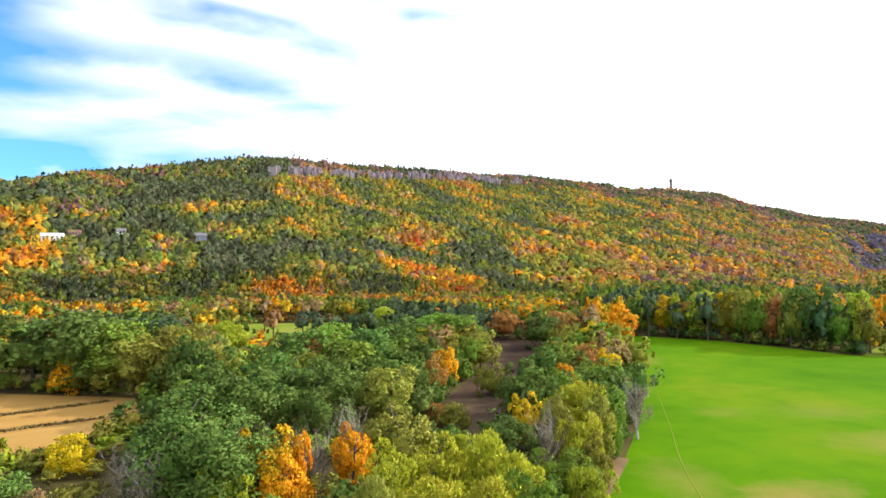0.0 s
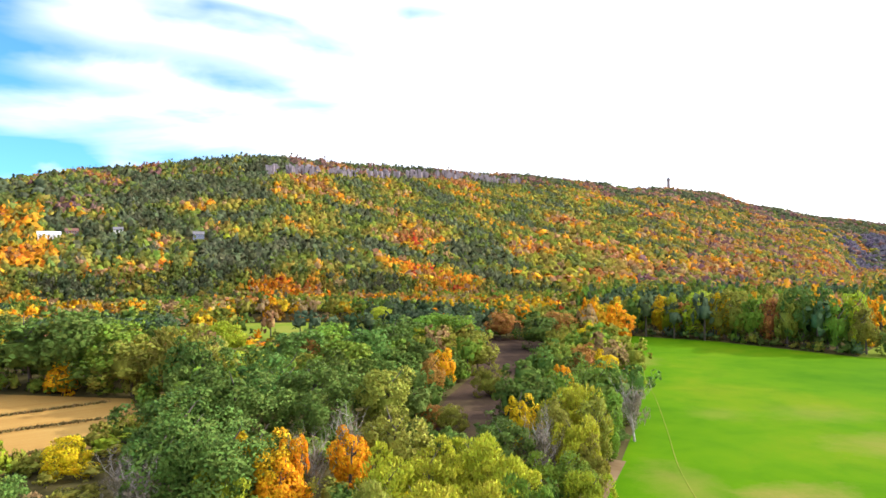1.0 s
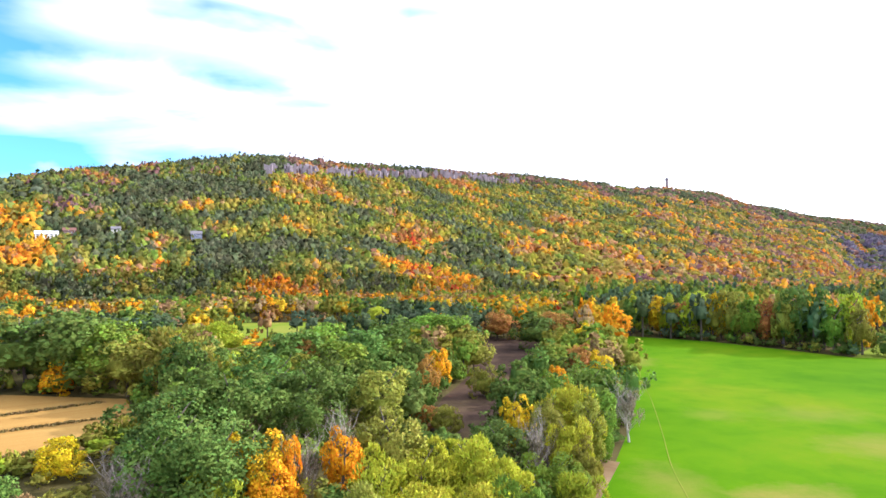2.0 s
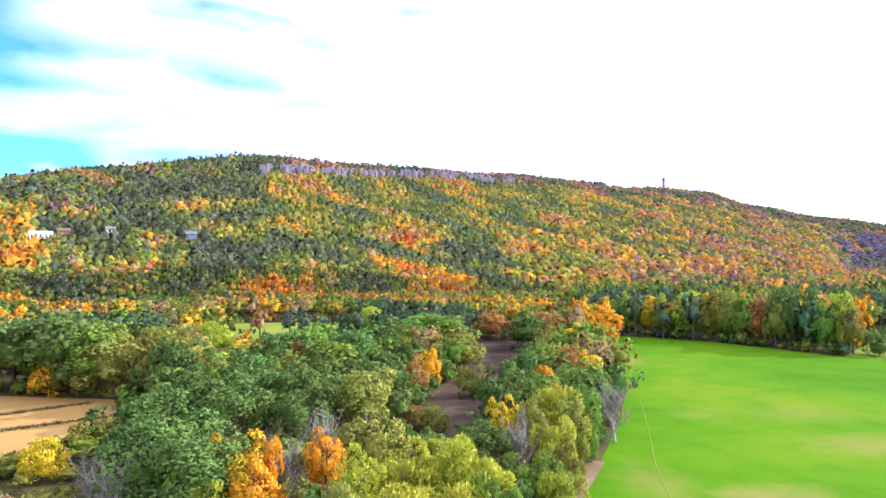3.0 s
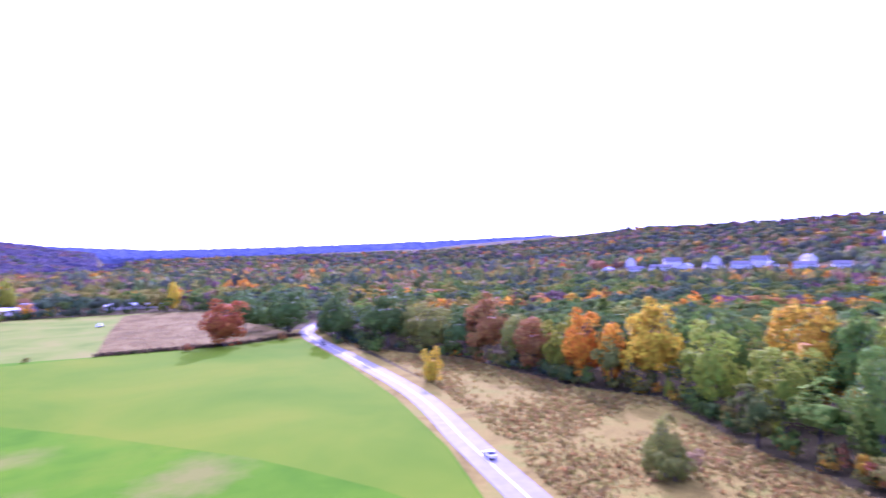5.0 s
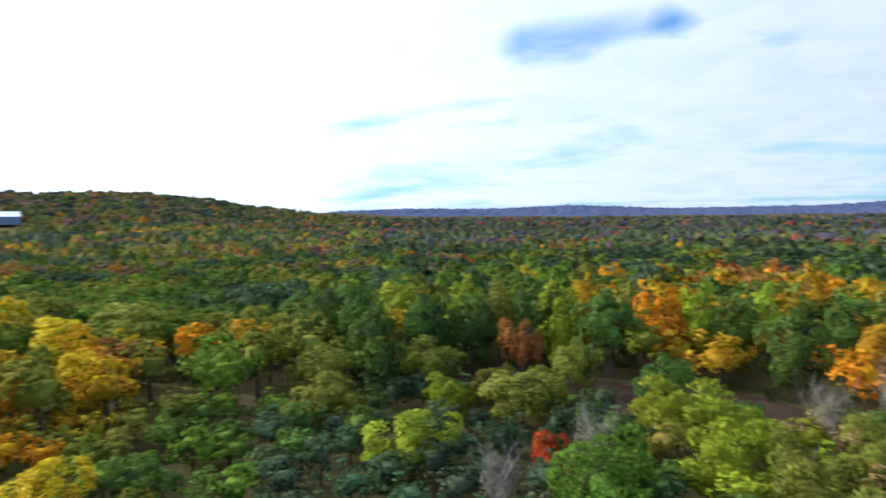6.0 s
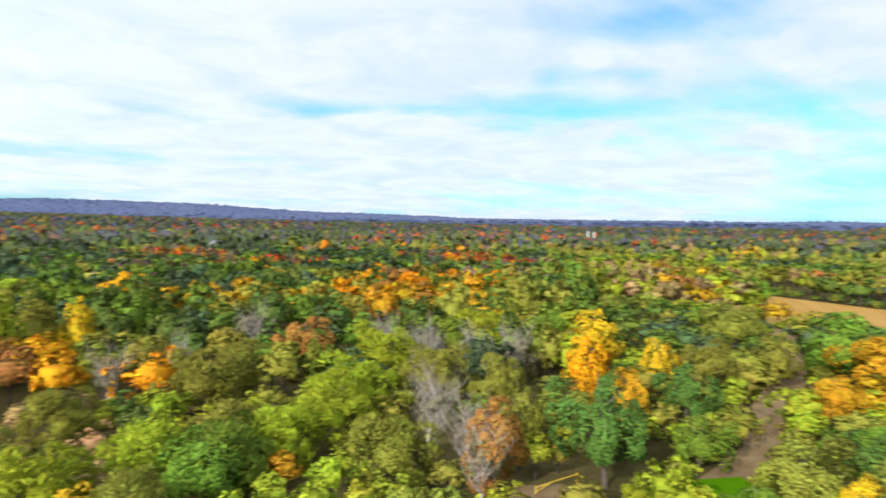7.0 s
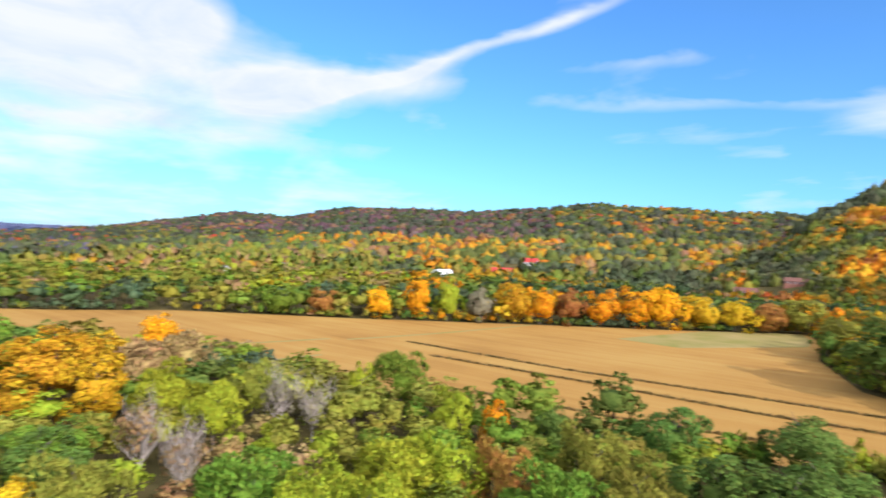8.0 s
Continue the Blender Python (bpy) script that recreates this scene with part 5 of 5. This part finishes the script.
# ---- buildings ----


def gable(bm, w, l, z, rise_, over=0.5, thick=0.25):
    """A pitched roof, ridge along y."""
    for sx in (-1, 1):
        a = [(0, -l / 2 - over, z + rise_), (0, l / 2 + over, z + rise_), (sx * (w / 2 + over), l / 2 + over, z - over * rise_ * 2 / w), (sx * (w / 2 + over), -l / 2 - over, z - over * rise_ * 2 / w)]
        lo = [bm.verts.new(p_) for p_ in a]
        hi = [bm.verts.new((p_[0], p_[1], p_[2] + thick)) for p_ in a]
        bm.faces.new(lo)
        bm.faces.new(hi[::-1])
        for i_ in range(4):
            bm.faces.new((lo[i_], hi[i_], hi[(i_ + 1) % 4], lo[(i_ + 1) % 4]))
    bmesh.ops.recalc_face_normals(bm, faces=bm.faces)


def building(name, x, y, turn, w, l, h, rise_, walls, roof, label, category="house", group="", storeys=2, bays=4, lift=0.0):
    """A gabled or flat-roofed house with walls, roof, windows and a door."""
    ob = thing(name, x, y, float(height(x, y)) + lift, turn, label, category, group)
    bm = bmesh.new()
    box(bm, -w / 2, w / 2, -l / 2, l / 2, -4, h)
    if rise_:
        for sy in (-1, 1):
            a = [bm.verts.new(p_) for p_ in ((-w / 2, sy * l / 2, h), (w / 2, sy * l / 2, h), (0, sy * l / 2, h + rise_))]
            b = [bm.verts.new((v.co.x, v.co.y - sy * 0.3, v.co.z)) for v in a]
            bm.faces.new(a)
            bm.faces.new(b[::-1])
    part("wall", bm, walls, ob)
    bm = bmesh.new()
    if rise_:
        gable(bm, w, l, h, rise_)
    else:
        box(bm, -w / 2 - 0.4, w / 2 + 0.4, -l / 2 - 0.4, l / 2 + 0.4, h + 0.003, h + 0.6)
    part("roof", bm, roof, ob)
    if not bays:
        return ob
    step, tall_ = l / bays, h / storeys
    for side in (-1, 1):
        for k in range(bays):
            for st in range(storeys):
                bm = bmesh.new()
                yy, zz = -l / 2 + (k + 0.5) * step, tall_ * (st + 0.35)
                box(bm, side * w / 2 - 0.06, side * w / 2 + 0.06, yy - min(step * 0.2, 0.9), yy + min(step * 0.2, 0.9), zz, zz + min(1.5, tall_ * 0.5))
                hole = part("window", bm, GLASS, ob, "dark glass window")
                half, top_ = min(step * 0.2, 0.9), min(1.5, tall_ * 0.5)
                bm = bmesh.new()
                for y0_, y1_, z0_, z1_ in ((yy - half - 0.1, yy + half + 0.1, zz + top_, zz + top_ + 0.1), (yy - half - 0.1, yy - half, zz, zz + top_), (yy + half, yy + half + 0.1, zz, zz + top_), (yy - 0.03, yy + 0.03, zz, zz + top_)):
                    box(bm, side * w / 2 - 0.09, side * w / 2 + 0.09, y0_, y1_, z0_, z1_)
                part("frame", bm, WHITE, hole, "white painted frame")
                bm = bmesh.new()
                box(bm, side * w / 2 - 0.14, side * w / 2 + 0.14, yy - half - 0.14, yy + half + 0.14, zz - 0.08, zz)
                part("sill", bm, WHITE, hole, "white sill")
    bm = bmesh.new()
    box(bm, -0.55, 0.55, -l / 2 - 0.07, -l / 2 + 0.05, 0, min(2.1, h * 0.8))
    part("door", bm, SLATE, ob, "dark door")
    return ob


CREAM = plain("pale_siding", (0.76, 0.72, 0.64), 0.6, 0.08)
METAL = plain("white_metal_roof", (0.80, 0.82, 0.85), 0.4, 0.06)
# dark grey paints in the tower's silhouette against the bright sky
SILHOUETTE = plain("tower_stone", (0.27, 0.22, 0.22), 0.9, 0.2)
BLUEGREY = plain("blue_grey_siding", (0.24, 0.26, 0.36), 0.7, 0.12)
BROWN = plain("brown_shingles", (0.17, 0.08, 0.06), 0.85, 0.2)
building("farm_stand", 384, 452, -128.5, 14, 52, 4.2, 1.6, CREAM, METAL, "long low white shed behind the pasture", "shed", "", 1, 9)
building("office_block", 409, 430, -128.5, 11, 9, 8.0, 0, BLUEGREY, SLATE, "small blue-grey two-storey block beside the shed", "building", "", 2, 3)
building("greenhouse", 462, 378, -132, 9, 44, 3.6, 1.4, CREAM, METAL, "long low pale shed half hidden by trees", "shed", "", 1, 8)
r = random.Random(3)
for k in range(9):
    t_ = k / 8
    hx, hy = 1090 + 75 * math.sin(t_ * 3.0), -20 - 350 * t_
    building("apartment_house", hx, hy, (-8 if k % 3 else 80) + r.uniform(-14, 14), 15, 30 + r.uniform(-6, 5), 9.0 + r.uniform(-1.5, 2), 4.5, CREAM, SLATE if k % 3 else BLUEGREY, "white gabled apartment house among far trees", "house", "apartment houses", 3, 5, -3.0)
for k in range(5):
    building("apartment_house", 1165 + r.uniform(-12, 12), -60 - 70 * k, (-8 if k % 2 else 80) + r.uniform(-18, 18), 14, 28, 13 + r.uniform(-1, 3), 6.5, CREAM, SLATE, "tall white gabled apartment house among far trees", "house", "apartment houses", 3, 4)
building("sports_hall", 1485, -668, -24, 60, 165, 13.0, 11.0, BLUEGREY, METAL, "very large hall with a bright white roof", "hall", "", 1, 10, 8.0)
building("red_barn", -728, 352, -30, 11, 27, 6.5, 5.5, REDDISH, REDDISH, "long red barn with a red roof", "barn", "barns of the farm", 2, 5, 2.0)
building("red_barn", -842, 455, -40, 13, 20, 7.5, 5.5, WHITE, REDDISH, "barn with white walls and a red roof", "barn", "barns of the farm", 2, 4, 2.0)
building("brick_house", -462, 478, -46, 9, 20, 3.8, 3.0, BRICK, BROWN, "low brown brick house behind the field's trees", "house", "brick houses", 1, 6, 1.0)
building("brick_house", -452, 530, -50, 9, 20, 3.8, 3.0, BRICK, BROWN, "long brown brick house behind the field's trees", "house", "brick houses", 1, 6, 1.0)
building("white_house", -655, 20, 100, 9, 14, 6.0, 3.5, WHITE, SLATE, "small white house among far trees", "house", "", 2, 3, 4.0)
building("white_house", -760, 90, 40, 9, 16, 6.0, 3.5, WHITE, SLATE, "small white house at the valley's edge", "house", "", 2, 3, 4.0)
building("white_house", -292, -676, 30, 9, 13, 9.0, 4.0, WHITE, SLATE, "white house showing above the woods", "house", "", 2, 3, 4.0)
for k, (hb, hd) in enumerate(HILL_HOMES):
    wide_ = (22, 13, 10, 12)[k]
    building("hillside_house", hd * math.sin(radians(hb)), hd * math.cos(radians(hb)), 90 - hb, 9, wide_, 4.0, 3.0, (CREAM, BROWN, CREAM, BLUEGREY)[k], (METAL, BROWN, SLATE, SLATE)[k],
             ("long white house on the wooded slope", "brown house on the wooded slope", "grey-roofed house on the wooded slope", "blue-grey house on the wooded slope")[k], "house", "houses on the slope", 2, 5, 1.0)
# rounded white barn
hoop = thing("hoop_barn", -700, 262, float(height(-700, 262)) + 5, 20, "white round-roofed barn of the farm", "barn", "barns of the farm")
bm = bmesh.new()
arcs = []
for yy in (-11, 11):
    arcs.append([bm.verts.new((7 * math.cos(a), yy, 8.5 * math.sin(a))) for a in np.linspace(0, math.pi, 15)])
for a, b in zip(range(14), range(1, 15)):
    bm.faces.new((arcs[0][a], arcs[0][b], arcs[1][b], arcs[1][a]))
part("roof", bm, METAL, hoop)
for sy, nm in ((-11, "front_wall"), (11, "back_wall")):
    bm = bmesh.new()
    vs = [bm.verts.new((6.9 * math.cos(a), sy * 0.99, 8.4 * math.sin(a))) for a in np.linspace(0, math.pi, 15)]
    top = bm.faces.new(vs)
    ext = bmesh.ops.extrude_face_region(bm, geom=[top])
    bmesh.ops.translate(bm, verts=[g for g in ext["geom"] if isinstance(g, bmesh.types.BMVert)], vec=(0, -0.2 if sy > 0 else 0.2, 0))
    part(nm, bm, WHITE, hoop)
bm = bmesh.new()
box(bm, -2.2, 2.2, -11.12, -10.95, 0, 4.5)
part("door", bm, SLATE, hoop, "grey barn door")
# silos
for sx, sy, sh in ((-1010, -690, 22), (-1020, -684, 21)):
    silo = thing("silo", sx, sy, float(height(sx, sy)), 0, "tall white silo above far woods", "silo", "silos")
    bm = bmesh.new()
    tube(bm, [Vector((0, 0, 0)), Vector((0, 0, sh * 0.5)), Vector((0, 0, sh))], [1.0, 1.0, 1.0], 16)
    part("drum", bm, WHITE, silo)
    bm = bmesh.new()
    tube(bm, [Vector((0, 0, sh)), Vector((0, 0, sh + 1.6)), Vector((0, 0, sh + 2.4))], [1.05, 0.75, 0.15], 16)
    part("dome", bm, METAL, silo, "metal dome")
# lookout tower on the ridge
tb, td = radians(19.62), 2290.0
tx, ty = td * math.sin(tb), td * math.cos(tb)
tower = thing("lookout_tower", tx, ty, float(height(tx, ty)), 20, "tall grey stone lookout tower on the wooded ridge", "tower")
bm = bmesh.new()
tube(bm, [Vector((0, 0, -3)), Vector((0, 0, 20)), Vector((0, 0, 37))], [6.2, 5.4, 4.8], 6)
part("shaft", bm, SILHOUETTE, tower)
bm = bmesh.new()
tube(bm, [Vector((0, 0, 37)), Vector((0, 0, 37.6)), Vector((0, 0, 43)), Vector((0, 0, 43.5))], [4.8, 6.0, 5.8, 5.0], 12)
part("lantern_room", bm, SILHOUETTE, tower)
bm = bmesh.new()
tube(bm, [Vector((0, 0, 43.5)), Vector((0, 0, 47)), Vector((0, 0, 50)), Vector((0, 0, 54))], [5.6, 3.2, 0.8, 0.15], 12)
part("roof", bm, SLATE, tower, "dark pointed roof")
for k in range(6):
    bm = bmesh.new()
    box(bm, -0.8, 0.8, -0.15, 0.15, -1.2, 1.2)
    bmesh.ops.transform(bm, matrix=pose(0, 0, 40.3, 0, 0, k * 60) @ pose(0, -5.9, 0), verts=bm.verts)
    part("window", bm, GLASS, tower, "dark glass window")
for mb, mh in ((346.6, 26), (19.2, 24)):
    md = float(bearing_crest(np.array(mb))) - 10
    mx, my = md * math.sin(radians(mb)), md * math.cos(radians(mb))
    mast = thing("mast", mx, my, float(height(mx, my)), 0, "thin metal mast on the ridge crest", "mast", "masts")
    bm = bmesh.new()
    tube(bm, [Vector((0, 0, 0)), Vector((0, 0, mh * 0.6)), Vector((0, 0, mh))], [0.7, 0.5, 0.3], 6)
    part("pole", bm, SLATE, mast)
    bm = bmesh.new()
    box(bm, -1.2, 1.2, -0.3, 0.3, mh * 0.86, mh * 0.9)
    part("cross_arm", bm, SLATE, mast)

# ---- vehicles and small things ----
TYRE = plain("tyre", (0.03, 0.03, 0.03), 0.9, 0.2)
PAINTS = {"white": plain("car_white", (0.75, 0.75, 0.76), 0.3, 0.03), "dark": plain("car_dark", (0.05, 0.055, 0.07), 0.3, 0.1), "silver": plain("car_silver", (0.42, 0.43, 0.45), 0.3, 0.05)}


def car(x, y, z, turn, paint, label, group="cars on the road"):
    """A saloon car, nose along +x."""
    ob = thing("car", x, y, z, turn, label, "car", group)
    side = [(-2.2, 0.35), (-2.25, 0.8), (-2.0, 1.0), (-1.0, 1.05), (0.9, 1.0), (2.0, 0.85), (2.25, 0.6), (2.2, 0.35)]
    cabin = [(-1.75, 1.0), (-1.2, 1.46), (0.1, 1.48), (0.95, 1.0)]
    for nm, prof, half, mat, tag in (("body", side, 0.88, PAINTS[paint], ""), ("glasshouse", cabin, 0.76, GLASS, "dark tinted windows")):
        bm = bmesh.new()
        a = [bm.verts.new((px_, -half * (0.86 if pz_ > 1.2 else 1), pz_)) for px_, pz_ in prof]
        b = [bm.verts.new((px_, half * (0.86 if pz_ > 1.2 else 1), pz_)) for px_, pz_ in prof]
        bm.faces.new(a)
        bm.faces.new(b[::-1])
        for i_ in range(len(prof)):
            j_ = (i_ + 1) % len(prof)
            bm.faces.new((a[i_], b[i_], b[j_], a[j_]))
        bmesh.ops.recalc_face_normals(bm, faces=bm.faces)
        bmesh.ops.bevel(bm, geom=bm.edges[:], offset=0.06, segments=1, affect="EDGES")
        part(nm, bm, mat, ob, tag)
    bm = bmesh.new()
    box(bm, -1.2, 0.1, -0.66, 0.66, 1.47, 1.52)
    part("roof_panel", bm, PAINTS[paint], ob)
    for wx in (-1.4, 1.4):
        for wy in (-0.82, 0.82):
            bm = bmesh.new()
            tube(bm, [Vector((wx, wy - 0.11, 0.33)), Vector((wx, wy + 0.11, 0.33))], [0.33, 0.33], 14)
            bm.faces.new([v for v in bm.verts[:14]][::-1])
            wheel = part("wheel", bm, TYRE, ob, "black tyre")
            bm = bmesh.new()
            tube(bm, [Vector((wx, wy - 0.118, 0.33)), Vector((wx, wy, 0.33)), Vector((wx, wy + 0.118, 0.33))], [0.2, 0.16, 0.2], 10)
            bm.faces.new([v for v in bm.verts[:10]][::-1])
            part("rim", bm, PAINTS["silver"], wheel, "silver wheel rim")
    for wy in (-0.6, 0.6):
        bm = bmesh.new()
        box(bm, 2.16, 2.26, wy - 0.18, wy + 0.18, 0.62, 0.76)
        part("headlight", bm, WHITE, ob, "clear headlight")
        bm = bmesh.new()
        box(bm, -2.27, -2.17, wy - 0.16, wy + 0.16, 0.66, 0.8)
        part("tail_light", bm, REDDISH, ob, "red tail light")
    return ob


car(134.5, 22.6, 0.13, 29, "white", "white car driving on the country road")
car(285, 128, 0.13, 216, "dark", "dark car driving on the country road")
for k in range(7):
    car(392 + k * 5.2 + (k % 3), 424 - k * 7.4, 0.0, 30 + 8 * (k % 4), ("silver", "white", "dark")[k % 3], ("silver", "white", "dark")[k % 3] + " car parked beside the sheds", "parked cars")
tractor = thing("utility_cart", 338, 302, 0.05, 200, "small white utility vehicle parked in the pasture", "vehicle")
for nm, bx, mat in (("body", (-1.6, 1.6, -0.9, 0.9, 0.5, 1.2), PAINTS["white"]), ("cab", (-1.2, 0.6, -0.85, 0.85, 1.2, 2.3), PAINTS["white"]), ("bed", (-3.6, -1.65, -0.9, 0.9, 0.6, 1.1), PAINTS["dark"])):
    bm = bmesh.new()
    box(bm, *bx)
    bmesh.ops.bevel(bm, geom=bm.edges[:], offset=0.08, segments=1, affect="EDGES")
    part(nm, bm, mat, tractor)
for wx in (-3.0, -1.1, 1.1):
    for wy in (-0.85, 0.85):
        bm = bmesh.new()
        tube(bm, [Vector((wx, wy - 0.14, 0.42)), Vector((wx, wy + 0.14, 0.42))], [0.42, 0.42], 12)
        part("wheel", bm, TYRE, tractor, "black tyre")
post = thing("marker_post", -98, -41, 0.1, 0, "short white marker post on the grass", "post")
bm = bmesh.new()
tube(bm, [Vector((0, 0, -0.1)), Vector((0, 0, 0.9)), Vector((0, 0, 1.1))], [0.14, 0.14, 0.09], 10)
part("post", bm, WHITE, post)
bm = bmesh.new()
tube(bm, [Vector((0, 0, 0.75)), Vector((0, 0, 0.85))], [0.147, 0.147], 10)
part("band", bm, SLATE, post, "dark band")
YELLOW = plain("yellow_paint", (0.75, 0.50, 0.04), 0.5, 0.12)
gate = thing("barrier_gate", -84.5, -62.6, 0.1, 173, "yellow swing barrier across the dirt track", "gate")
for gx_ in (-4.8, 4.8):
    bm = bmesh.new()
    tube(bm, [Vector((gx_, 0, -0.2)), Vector((gx_, 0, 1.25))], [0.11, 0.11], 10)
    part("post", bm, YELLOW, gate)
bm = bmesh.new()
tube(bm, [Vector((-4.7, 0, 1.05)), Vector((0, 0, 1.1)), Vector((4.7, 0, 1.05))], [0.08, 0.08, 0.08], 8)
part("arm", bm, YELLOW, gate)
bm = bmesh.new()
tube(bm, [Vector((-4.7, 0, 0.35)), Vector((-1.5, 0, 1.03))], [0.05, 0.05], 8)
part("brace", bm, YELLOW, gate)
sheet("verge", VERGE, TURF, 0.14, "bright green grass verge by the track")
sheet("farm_meadow", FARM, MEADOW, 0.05, "green meadow below the farm")
